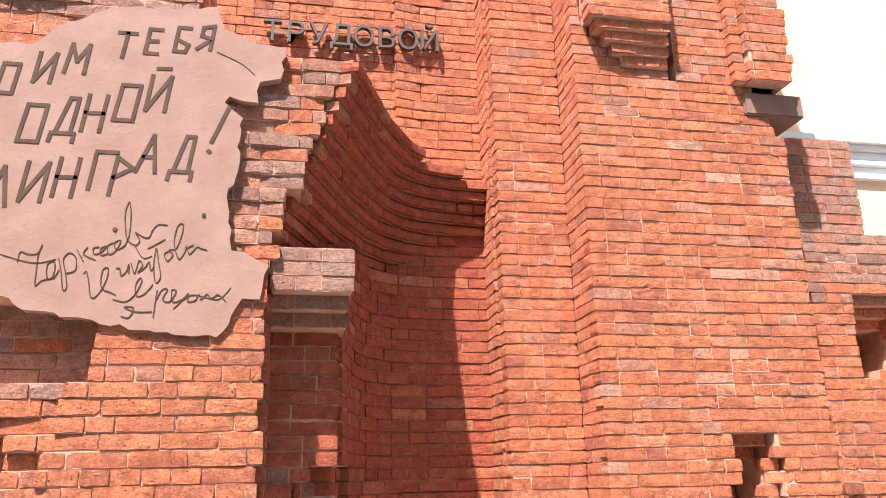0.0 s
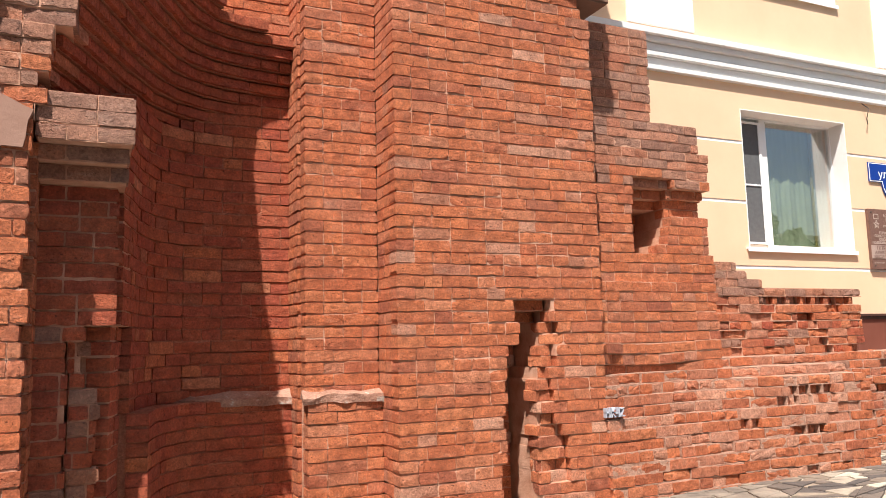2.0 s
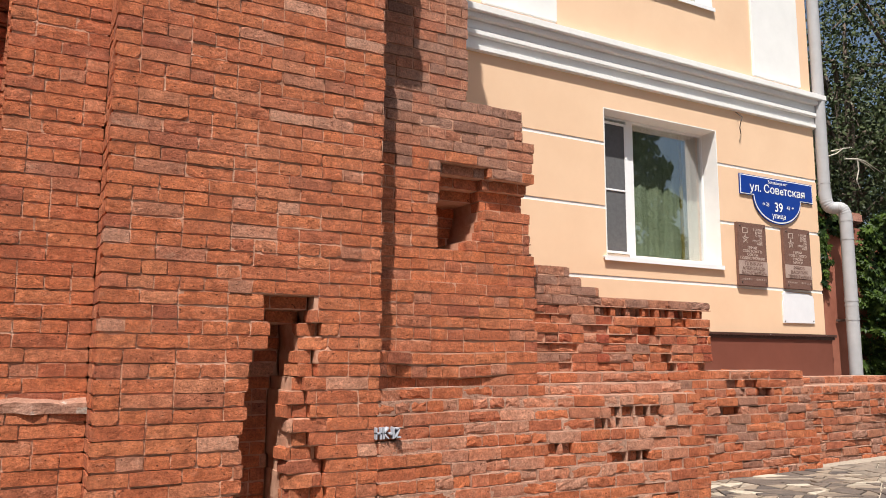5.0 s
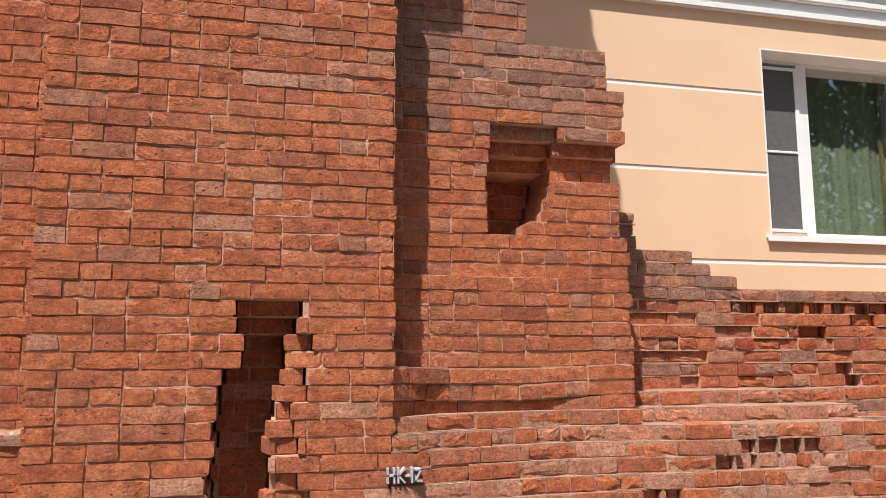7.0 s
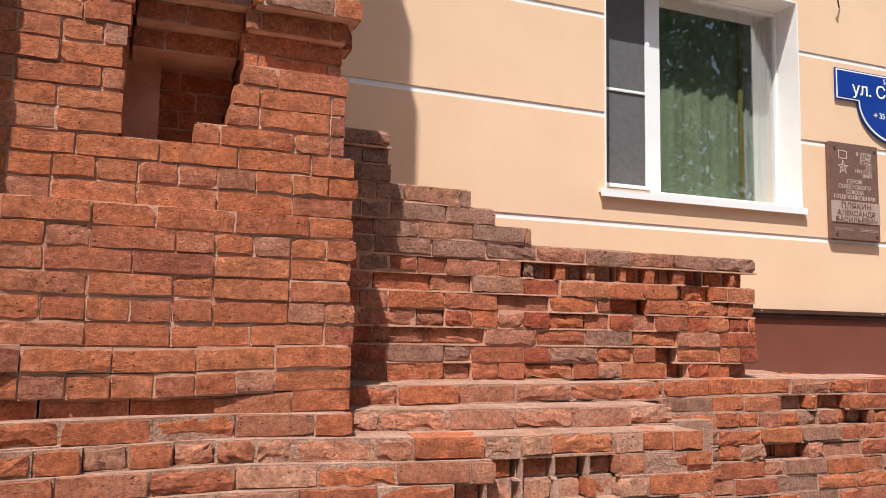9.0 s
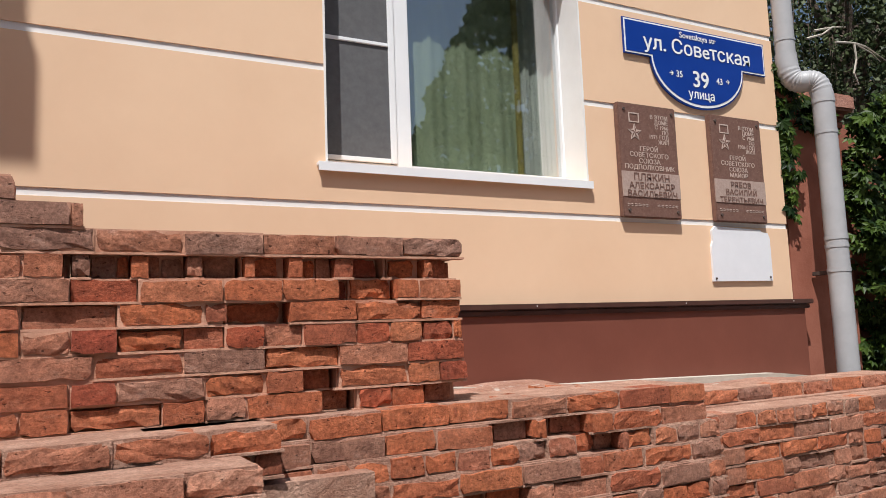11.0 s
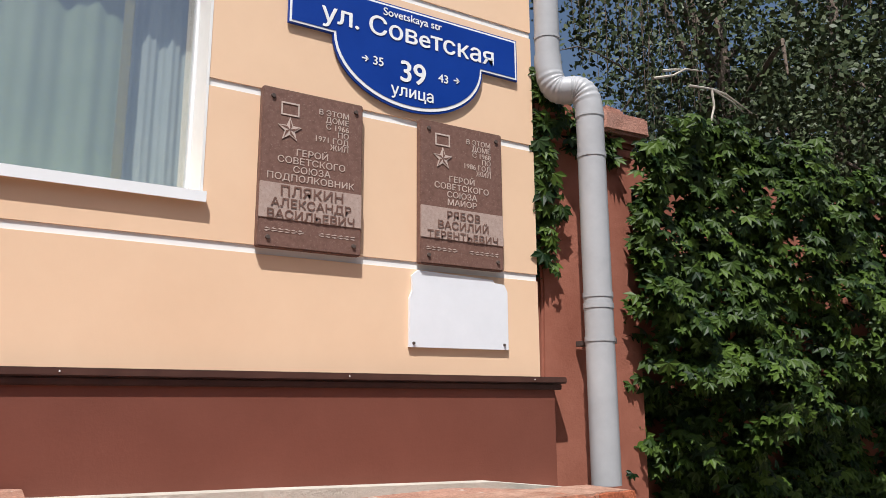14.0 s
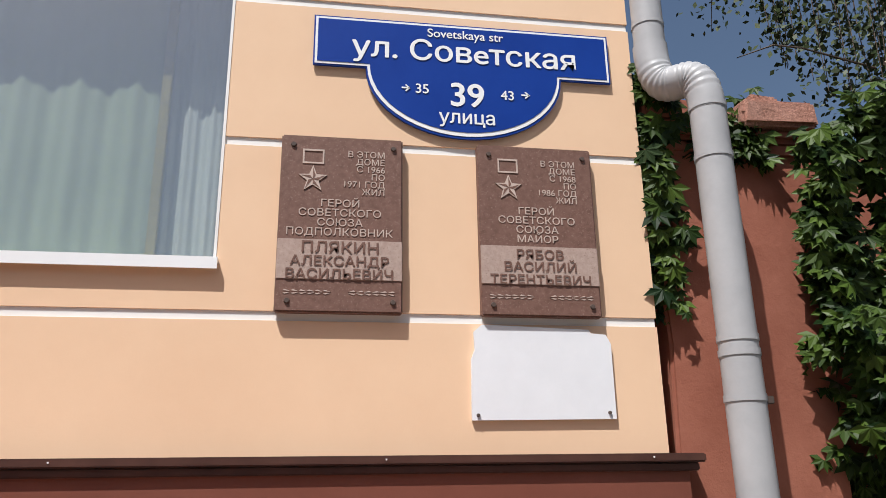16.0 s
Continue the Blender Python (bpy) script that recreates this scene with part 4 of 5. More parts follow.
def sign_outline(grow):
    """Bar with a round bowl under it."""
    x0, x1, zt, zb, cx, r = 9.215 - grow, 10.605 + grow, 3.367 + grow, 3.112 - grow, 9.905, 0.455 + grow
    pts = [(x0, zt), (x0, zb)]
    za = zb
    for i in range(25):
        a = math.pi * (1 + i / 24)
        pts.append((cx + r * math.cos(a), za + (r * 0.72) * math.sin(a)))
    pts += [(x1, zb), (x1, zt)]
    return pts


sign = part("street_sign", prism(sign_outline(0.0), SY - 0.012, SY), SIGN_BLUE)
tagged(sign, "blue enamel street sign with white border and lettering", "sign")
part("border", prism(sign_outline(-0.007), SY - 0.0145, SY - 0.0115), SIGN_WHITE, sign, "white border line")
part("field", prism(sign_outline(-0.018), SY - 0.0165, SY - 0.0140), SIGN_BLUE, sign, "blue sign field")
LY = SY - 0.018
words("ул. Сов\u0065тская", 9.915, LY, 3.168, 0.145, SIGN_WHITE, sign, depth=0.0005, wide=1.1, bold=0.0022)
words("Sovetskaya str", 9.91, LY, 3.292, 0.062, SIGN_WHITE, sign, depth=0.0005, bold=0.0008)
words("39", 9.91, LY, 2.945, 0.165, SIGN_WHITE, sign, depth=0.0005, bold=0.0035)
words("улица", 9.91, LY, 2.858, 0.092, SIGN_WHITE, sign, depth=0.0005, bold=0.0013)
words("35", 9.705, LY, 2.998, 0.066, SIGN_WHITE, sign, depth=0.0005, bold=0.0011)
words("43", 10.10, LY, 2.99, 0.066, SIGN_WHITE, sign, depth=0.0005, bold=0.0011)
for ax in (9.612, 10.165):
    arrow = block(ax, ax + 0.036, LY - 0.002, LY, 3.016, 3.023)
    for s in (-1, 1):
        prism([(ax + 0.040, 3.0195), (ax + 0.020, 3.0195 + s * 0.018), (ax + 0.015, 3.0195 + s * 0.014), (ax + 0.030, 3.0195)], LY - 0.002, LY, arrow)
    part("arrow", arrow, SIGN_WHITE, sign)


def plaque(x0, x1, lines_small, rank, name_lines, label):
    """A granite memorial slab with carved lines, a paler band and a star medal."""
    z0, z1, y = 1.978, 2.75, FY - 0.045
    xc = (x0 + x1) / 2
    p = tagged(part("memorial_plaque", block(x0, x1, y, FY + 0.0, z0, z1, 0.006), GRANITE), label, "plaque")
    part("band", block(x0 + 0.002, x1 - 0.002, y - 0.004, y + 0.004, z0 + 0.135, z0 + 0.305, 0.002), GRANITE_LIGHT, p, "pale rough granite band")
    ly = y - 0.0015
    z = z1 - 0.092
    for s in lines_small:
        words(s, x1 - 0.075, ly, z, 0.039, CARVED, p, align="RIGHT", depth=0.001, wide=1.05)
        z -= 0.0345
    z -= 0.022
    for s in ("ГЕРОЙ", "СОВЕТСКОГО", "СОЮЗА", rank):
        words(s, xc - 0.005, ly, z, 0.045, CARVED, p, depth=0.001, wide=1.12)
        z -= 0.0425
    zz = z0 + 0.249
    for s, size in name_lines:
        words(s, xc, y - 0.0055, zz, size, GRANITE, p, depth=0.0005, wide=1.15, bold=0.0009)
        zz -= 0.055
    # medal: a small block and a five-pointed star
    mx, mz = x0 + 0.135, z1 - 0.20
    star = prism([(mx + (0.062 if i % 2 == 0 else 0.026) * math.sin(i * math.pi / 5), mz + (0.062 if i % 2 == 0 else 0.026) * math.cos(i * math.pi / 5)) for i in range(10)], y - 0.004, y + 0.001)
    part("star", star, CARVED, p, "carved star")
    for i in range(5):
        a, c = i * math.tau / 5, (i + 0.5) * math.tau / 5
        facet = prism([(mx, mz), (mx + 0.05 * math.sin(a), mz + 0.05 * math.cos(a)), (mx + 0.0195 * math.sin(c), mz + 0.0195 * math.cos(c))], y - 0.0052, y - 0.003)
        part("star_facet", facet, GRANITE, p, "dark cut facet")
    bar = bmesh.new()
    for q in ((mx - 0.045, mx + 0.045, mz + 0.128, mz + 0.136), (mx - 0.045, mx + 0.045, mz + 0.07, mz + 0.077), (mx - 0.045, mx - 0.038, mz + 0.077, mz + 0.128), (mx + 0.038, mx + 0.045, mz + 0.077, mz + 0.128)):
        block(q[0], q[1], y - 0.003, y + 0.001, q[2], q[3], 0, bar)
    part("ribbon", bar, CARVED, p, "carved ribbon outline")
    # ear of leaves along the bottom
    sprig = bmesh.new()
    for s in (-1, 1):
        for i in range(6):
            sx = xc + s * (0.035 + i * 0.032)
            prism([(sx, z0 + 0.084), (sx + s * 0.022, z0 + 0.092), (sx + s * 0.03, z0 + 0.087)], y - 0.002, y + 0.001, sprig)
            prism([(sx, z0 + 0.080), (sx + s * 0.022, z0 + 0.072), (sx + s * 0.03, z0 + 0.077)], y - 0.002, y + 0.001, sprig)
    part("sprig", sprig, CARVED, p, "carved sprig")
    for sx in (x0 + 0.05, x1 - 0.04):
        for sz in (z0 + 0.045, z1 - 0.045):
            disc(sx, y, sz, 0.012, IRON, p, "bolt")
    return p


plaque(9.10, 9.615, ("В ЭТОМ", "ДОМЕ", "С 1966", "ПО", "1971 ГОД", "ЖИЛ"), "ПОДПОЛКОВНИК", (("ПЛЯКИН", 0.066), ("АЛЕКСАНДР", 0.056), ("ВАСИЛЬЕВИЧ", 0.056)),
       "brown granite memorial plaque with star and pale name band")
plaque(9.945, 10.465, ("В ЭТОМ", "ДОМЕ", "С 1968", "ПО", "1986 ГОД", "ЖИЛ"), "МАЙОР", (("РЯБОВ", 0.056), ("ВАСИЛИЙ", 0.056), ("ТЕРЕНТЬЕВИЧ", 0.054)),
       "brown granite memorial plaque with star and pale name band")
board = tagged(part("blank_board", prism([(9.898, 1.555), (10.503, 1.560), (10.503, 1.870), (10.483, 1.910), (10.418, 1.915), (10.408, 1.930), (9.948, 1.945), (9.913, 1.915), (9.916, 1.840), (9.900, 1.800)], FY - 0.018, FY - 0.002), BOARD),
               "blank white plastic board with clipped corners", "board")
for sx, sz in ((9.923, 1.575), (10.475, 1.585)):
    disc(sx, FY - 0.018, sz, 0.008, IRON, board)
cable = tagged(part("cable_end", tube([(9.22, FY - 0.01, 4.14), (9.25, FY - 0.08, 4.06), (9.20, FY - 0.10, 4.0), (9.22, FY - 0.06, 3.93), (9.26, FY - 0.04, 3.86)], 0.006, 6), IRON), "loose dark cable end sticking out of plaster", "cable")

# small pale screws along the metal ledge
for sx in (6.6, 7.6, 8.35, 9.55, 10.62):
    disc(sx, FY - 0.084, 1.405, 0.004, PVC, house, "ledge_screw", 0.005)

# downpipe with an offset elbow
pipe = empty("downpipe")
tagged(pipe, "grey painted metal downpipe with an offset elbow", "downpipe")
PX, PY = 10.96, 6.265
bend, swell = [], []
for i in range(73):
    q = i / 72
    w = ((1 - q) ** 3, 3 * q * (1 - q) ** 2, 3 * q * q * (1 - q), q ** 3)
    bend.append(tuple(sum(k * c for k, c in zip(w, p)) for p in ((10.80, 10.80, PX, PX), (6.43, 6.43, PY, PY), (3.30, 2.86, 3.27, 2.88))))
    swell.append(0.079 + (0.0035 * (i // 2 % 2) if 0.12 < q < 0.42 or 0.55 < q < 0.9 else 0.0015))
part("upper_pipe", tube([(10.80, 6.43, 9.3), (10.80, 6.43, 3.28)], 0.074, 24, False), PIPE, pipe, smooth=True)
part("elbow", tube(bend, swell, 24, False), PIPE, pipe, "ribbed grey elbow", smooth=True)
part("lower_pipe", tube([(PX, PY, 2.90), (PX, PY, 0.86)], 0.079, 24, False), PIPE, pipe, smooth=True)
for z in (2.90, 2.66, 1.86, 1.80, 1.62):
    part("collar", tube([(PX, PY, z - 0.014), (PX, PY, z + 0.014)], 0.083, 24, False), PIPE, pipe, smooth=True)
part("seam", tube([(10.80, 6.43, 3.40), (10.80, 6.43, 3.42)], 0.078, 24, False), PIPE, pipe, smooth=True)
part("bracket", block(PX + 0.06, PX + 0.12, PY - 0.01, PY + 0.27, 1.60, 1.63, 0.003), IRON, pipe)

# gate post and fence wall under the creeper
post = empty("gate_post")
tagged(post, "red-brown plastered gate post with worn moulded cap", "gate post")
shaft = block(10.80, 11.57, 6.55, 7.2, 0.0, 2.84, 0.015)
bmesh.ops.subdivide_edges(shaft, edges=list(shaft.edges), cuts=5, use_grid_fill=True)
for v in shaft.verts:
    v.co += noise.noise_vector(v.co * 2.2) * 0.02
part("shaft", shaft, STUCCO, post)
PALE_STUCCO = rough_mat("pale_worn_stucco", (0.36, 0.17, 0.12), (0.50, 0.28, 0.215), 5, 45, 0.8, 0.012, 0.9)
# the cap has lost its middle; what is left stands as two lumps
for x0, x1, z0, z1, out, stuff in ((10.80, 11.57, 2.80, 2.885, 0.015, STUCCO), (10.82, 11.02, 2.88, 2.95, 0.035, STUCCO), (10.83, 11.01, 2.945, 3.075, 0.055, STUCCO), (10.86, 10.99, 3.07, 3.15, 0.0, PALE_STUCCO),
                                   (11.36, 11.57, 2.88, 2.95, 0.03, STUCCO), (11.34, 11.58, 2.945, 3.09, 0.085, PALE_STUCCO), (11.36, 11.50, 3.085, 3.15, 0.02, PALE_STUCCO)):
    cap = block(x0 - out, x1 + out, 6.55 - out, 7.2 + out, z0, z1, 0.022)
    bmesh.ops.subdivide_edges(cap, edges=list(cap.edges), cuts=3, use_grid_fill=True)
    for v in cap.verts:
        v.co += noise.noise_vector(v.co * 6) * 0.016
    part("cap", cap, stuff, post, "worn moulded cap piece")
fence = block(11.5, 24, 6.85, 7.1, -0.3, 2.98)
tagged(part("wall_fence", fence, STUCCO), "red-brown plastered fence wall overgrown with creeper", "wall", kind="structure")


def leaves(name, places, size, material, parent=None, lobes=5, r=None):
    """Many small folded leaves, each an island of its own."""
    r = r or random.Random(3)
    vs, fs = [], []
    for p, nrm in places:
        s = size * r.uniform(0.6, 1.3)
        z = nrm.normalized()
        x = z.orthogonal().normalized()
        x = Matrix.Rotation(r.uniform(0, math.tau), 3, z) @ x
        if lobes == 5:
            hang = Vector((r.uniform(-0.7, 0.7), 0, -1))
            x = (hang - z * hang.dot(z)).normalized()
        y = z.cross(x)
        k = len(vs)
        if lobes == 5:
            vs.append(tuple(p))
            for j in range(5):
                a = (j - 2) * 0.75
                tip = x * math.cos(a) + y * math.sin(a)
                sidev = y * math.cos(a) - x * math.sin(a)
                q = p + tip * s * 0.5 - z * s * 0.06
                vs += [tuple(q + sidev * s * 0.24), tuple(p + tip * s - z * s * 0.28), tuple(q - sidev * s * 0.24)]
                b = k + 1 + j * 3
                fs.append((k, b + 2, b + 1, b))
        else:
            vs += [tuple(p - x * s * 0.5), tuple(p + y * s * 0.3 - z * s * 0.05), tuple(p + x * s * 0.5 - z * s * 0.1), tuple(p - y * s * 0.3 - z * s * 0.05)]
            fs.append((k, k + 1, k + 2, k + 3))
    return raw(name, vs, fs, material, parent)


lr = random.Random(5)
ivy_places = []
for i in range(24000):
    x = 11.35 + 6.5 * lr.random() ** 1.25
    z = 0.2 + 3.3 * lr.random()
    lump = 0.36 * noise.noise((x * 1.3, z * 1.1, 0.3)) + 0.22 * noise.noise((x * 4.2, z * 4.6, 9))
    if z < 0.45 + 0.3 * noise.noise((x * 2, 5, 1)) + (0.3 if x < 11.9 else 0) or z > 3.12 + 0.4 * noise.noise((x * 1.5, 2, 7)):
        continue
    sink = 0.22 if noise.noise((x * 3.1, z * 3.4, 4.2)) > 0.12 + 0.3 * max(0, z - 1.3) else 0.0
    if x < 11.47 + 0.12 * noise.noise((z * 4, 1, 2)) + (0.2 if z > 2.88 else 0):
        continue
    ivy_places.append((Vector((x, 6.68 - 0.3 * min(1, max(0, (z - 0.8) / 1.2)) + sink - max(-0.1, lump) - 0.16 * lr.random() ** 2, z)), Vector((lr.uniform(-0.8, 0.8), -1, lr.uniform(-0.2, 1.5)))))
for i in range(240):
    z = 2.0 + 1.25 * lr.random() ** 0.7
    ivy_places.append((Vector((10.74 + (0.05 + 0.11 * (0.5 + noise.noise((z * 3.5, 1, 1)))) * lr.random() * 1.6, 6.58 - 0.12 * lr.random(), z)), Vector((lr.uniform(-0.6, 0.6), -1, lr.uniform(0, 0.9)))))
for i in range(560):
    x = 11.02 + 0.38 * lr.random()
    z = 2.78 + 0.5 * lr.random() * (0.45 + abs(noise.noise((x * 6, 0, 0))))
    ivy_places.append((Vector((x, 6.5 + 0.5 * lr.random() ** 1.5, z)), Vector((lr.uniform(-1, 1), -0.7, lr.uniform(0.1, 1)))))
tagged(leaves("creeper", ivy_places, 0.072, IVY), "dense green creeper with five-fingered leaves over fence", "creeper", kind="stuff")


def tree(x, y, z, height, spread, count, seed, label, droop=0.0, leaf=0.1):
    """A tapered trunk, limbs, and a crown of loose clumps."""
    r = random.Random(seed)
    t = empty("tree", x, y, z)
    tagged(t, label, "tree")
    part("trunk", tube([(0.15 * math.sin(h * 2), 0.1 * math.cos(h * 3), height * 0.75 * h) for h in (0, 0.2, 0.45, 0.7, 1)], [0.24, 0.2, 0.15, 0.1, 0.03], 10), BARK, t, smooth=True)
    places = []
    for b in range(16):
        a = b * 2.4 + r.uniform(-0.4, 0.4)
        h0 = height * r.uniform(0.22, 0.68)
        out = spread * r.uniform(0.55, 1.0)
        rise = height * r.uniform(0.05, 0.28)
        pts = [Vector((0, 0, h0))]
        for s in (0.35, 0.7, 1.0):
            pts.append(Vector((math.cos(a) * out * s + r.uniform(-0.2, 0.2), math.sin(a) * out * s + r.uniform(-0.2, 0.2), h0 + rise * math.sin(s * 2.0) - droop * s * s)))
        part("limb", tube(pts, [0.07, 0.05, 0.03, 0.012], 6), BARK, t)
        for c in range(14):
            p = pts[r.randrange(1, 4)] + Vector((r.gauss(0, 0.55), r.gauss(0, 0.55), r.gauss(0, 0.4)))
            for q in range(count // (16 * 14)):
                o = Vector((r.gauss(0, 0.26), r.gauss(0, 0.26), r.gauss(0, 0.2) - droop * 0.25 * r.random()))
                places.append((p + o, Vector((r.uniform(-1, 1), r.uniform(-1, 1), r.uniform(-0.2, 1)))))
    tagged(leaves("crown", places, leaf, LEAF, t, 1, r), kind="stuff")
    return t


first_tree = tree(16.6, 9.8, 0, 11.0, 2.3, 17000, 1, "tall leafy tree behind the fence, dense dark foliage", 0.8, 0.085)
tree(18.8, 9.4, 0, 12.0, 3.0, 24000, 2, "tall leafy tree behind the fence, dense dark foliage", 0.9)
tree(22.0, 10.5, 0, 12.0, 3.6, 18000, 3, "tall leafy tree behind the fence, dense dark foliage", 0.6, 0.13)
# its bough reaches out over the fence, with drooping strands and bare pale branches
br = random.Random(8)
HOME = Vector((16.6, 9.8, 0))


def bough(name, pts, radii, material, label=""):
    return part(name, tube([tuple(Vector(p) - HOME) for p in pts], radii, 6), material, first_tree, label)


bough("limb", [(16.6, 9.8, 6.0), (15.2, 9.3, 6.7), (13.6, 8.8, 6.6), (12.4, 8.6, 6.2)], [0.07, 0.05, 0.03, 0.012], BARK)
hung = []
for i in range(30):
    x = 12.5 if i == 0 else 13.05 + 3.2 * ((i - 1) / 29) ** 1.1
    y = 8.6 + 0.25 * (x - 12.5) * br.uniform(0.6, 1.2)
    foot = 4.95 if i == 0 else 4.95 - 0.55 * min(1, (x - 13) / 1.2) * br.uniform(0.3, 1.4)
    bough("strand", [(x, y, 6.4), (x + br.uniform(-0.05, 0.05), y, 0.5 * (6.4 + foot)), (x + br.uniform(-0.06, 0.06), y, foot)], [0.008, 0.005, 0.003], BARK)
    for k in range(22 if i == 0 else 70):
        h = foot + (6.4 - foot) * br.random() ** 1.3
        hung.append((Vector((x + br.gauss(0, 0.05), y + br.gauss(0, 0.06), h)) - HOME, Vector((br.uniform(-1, 1), br.uniform(-1, 0.2), br.uniform(-0.6, 0.6)))))
tagged(leaves("drooping_leaves", hung, 0.075, LEAF, first_tree, 1, br), kind="stuff")
bough("twig", [(12.65, 8.6, 4.7), (13.0, 8.6, 4.85), (13.3, 8.65, 4.88), (14.2, 8.9, 4.9)], [0.004, 0.007, 0.009, 0.012], BARK)
for pts in ([(13.85, 8.4, 4.62), (14.15, 8.4, 4.72), (14.35, 8.4, 4.84), (14.7, 8.45, 4.92)], [(14.0, 8.4, 4.74), (14.2, 8.4, 4.80), (14.45, 8.4, 4.86)], [(14.4, 8.4, 4.66), (14.75, 8.4, 4.70), (15.1, 8.4, 4.62), (15.35, 8.45, 4.56)],
            [(14.75, 8.4, 4.70), (15.0, 8.4, 4.69), (15.6, 8.45, 4.55)], [(14.76, 8.4, 4.70), (14.78, 8.4, 4.5), (14.70, 8.4, 4.3), (14.80, 8.4, 4.12)]):
    bough("bare_branch", pts, [0.016] + [0.012] * (len(pts) - 2) + [0.006], TWIG, "bare pale branch")

tree(11.0, -9.0, -0.1, 5.6, 2.6, 9000, 4, "broad street tree across the road, seen in window glass", 0.2, 0.16)
# plain unseen wall, added to close the street's far side and block low sky
far_side = block(-40, 60, -14.0, -13.0, -0.3, 6.0)
tagged(part("wall_across_street", far_side, CONCRETE), "plain unseen wall added to close the far side of street and block low sky", "wall", kind="structure")

# added tree row: its tall stretches block sky light and darken glass reflections
screen_rng = random.Random(12)
crowns = []
for i in range(130000):
    x = screen_rng.uniform(-14, 48)
    top = 5.6 + 9.5 * min(1, max(0, (x - 16) / 4)) * min(1, max(0, (28 - x) / 2.5)) + 7.0 * min(1, max(0, -1 - x) / 4) + 1.6 * noise.noise((x * 0.22, 3, 1)) + 1.4 * noise.noise((x * 0.8, 7, 2))
    z = top * screen_rng.random() ** 0.7
    crowns.append((Vector((x, -11.6 + 0.9 * noise.noise((x * 0.9, z * 0.9, 5)) + screen_rng.uniform(-0.5, 0.4), z)), Vector((screen_rng.uniform(-0.7, 0.7), 1, screen_rng.uniform(-0.3, 0.8)))))
tagged(leaves("street_trees", crowns, 0.31, LEAF, None, 1, screen_rng), "added dense row of leafy trees across the road, blocking sky light", "trees", kind="stuff")

# ---- plaster panel and its writing ----
PL_Y = PIER_Y - 0.018
edge = random.Random(4)


def ragged(pts, step=0.05, amp=0.016):
    """A torn outline through the corner points."""
    out = []
    for a, b in zip(pts, pts[1:] + pts[:1]):
        a, b = Vector(a), Vector(b)
        n_s = max(1, int((b - a).length / step))
        for i in range(n_s):
            p = a.lerp(b, i / n_s)
            out.append((p.x + edge.uniform(-amp, amp), p.y + edge.uniform(-amp, amp)))
    return out


panel = part("plaster_panel", prism(ragged([(-2.6, 2.2), (-1.27, 2.107), (-1.16, 2.034), (-0.99, 2.005), (-0.69, 1.956), (-0.287, 1.912), (-0.227, 2.018), (-0.178, 2.10), (-0.09, 2.11), (-0.07, 2.28), (-0.246, 2.36), (-0.288, 2.63),
                                            (-0.24, 2.79), (-0.235, 3.09), (-0.33, 3.16), (-0.31, 3.20), (-0.16, 3.17), (-0.15, 3.30), (-0.035, 3.33), (-0.023, 3.52), (-0.22, 3.54), (-0.357, 3.61), (-0.394, 3.73), (-0.90, 3.68), (-1.19, 3.54), (-1.28, 3.43), (-2.6, 3.30)], 0.04, 0.010), PL_Y, PIER_Y + 0.05), PLASTER)
tagged(panel, "beige plaster with scratched wartime inscription, torn edges", "plaster")


def stroke(pts, width, material, parent, y=PL_Y - 0.002, name="letter"):
    bm = bmesh.new()
    for k, (a, b) in enumerate(zip(pts, pts[1:])):
        a, b = Vector(a), Vector(b)
        y -= 0.0004 if k % 2 else -0.0004
        d = (b - a).normalized()
        s = Vector((-d.y, d.x)) * width / 2
        e = d * width * 0.4
        prism([tuple(a + s - e), tuple(b + s + e), tuple(b - s + e), tuple(a - s - e)], y - 0.001, y + 0.004, bm)
    return part(name, bm, material, parent)


GLYPH = {"О": [[(0, 0), (0.05, 1), (0.62, 1), (0.6, 0), (0, 0)]], "И": [[(0, 1), (0, 0), (0.6, 1), (0.6, 0)]], "М": [[(0, 0), (0.08, 1), (0.38, 0.4), (0.72, 1), (0.75, 0)]],
         "Т": [[(0, 1), (0.75, 1)], [(0.38, 1), (0.36, 0)]], "Е": [[(0.55, 1), (0, 1), (0, 0), (0.55, 0)], [(0, 0.5), (0.45, 0.52)]], "Б": [[(0.55, 1), (0, 1), (0, 0), (0.5, 0), (0.58, 0.3), (0, 0.5)]],
         "Я": [[(0.6, 0), (0.6, 1), (0.12, 0.9), (0.1, 0.55), (0.6, 0.45), (0, 0)]], "Д": [[(0, -0.2), (0.02, 0.02), (0.7, 0.02), (0.7, -0.2)], [(0.12, 0.02), (0.35, 1), (0.6, 1), (0.58, 0.02)]],
         "Н": [[(0, 0), (0, 1)], [(0.55, 0), (0.55, 1)], [(0, 0.5), (0.55, 0.5)]], "Й": [[(0, 1), (0, 0), (0.6, 1), (0.6, 0)], [(0.1, 1.22), (0.5, 1.24)]], "Г": [[(0, 0), (0, 1), (0.62, 1)]],
         "Р": [[(0, 0), (0.02, 1), (0.55, 0.72), (0.02, 0.45)]], "А": [[(0, 0), (0.35, 1), (0.6, 0)], [(0.15, 0.4), (0.5, 0.4)]], "!": [[(0.25, 1), (0, 0.25)], [(-0.03, 0.06), (0.0, 0.04)]], "Л": [[(0, 0), (0.3, 1), (0.6, 0)]]}
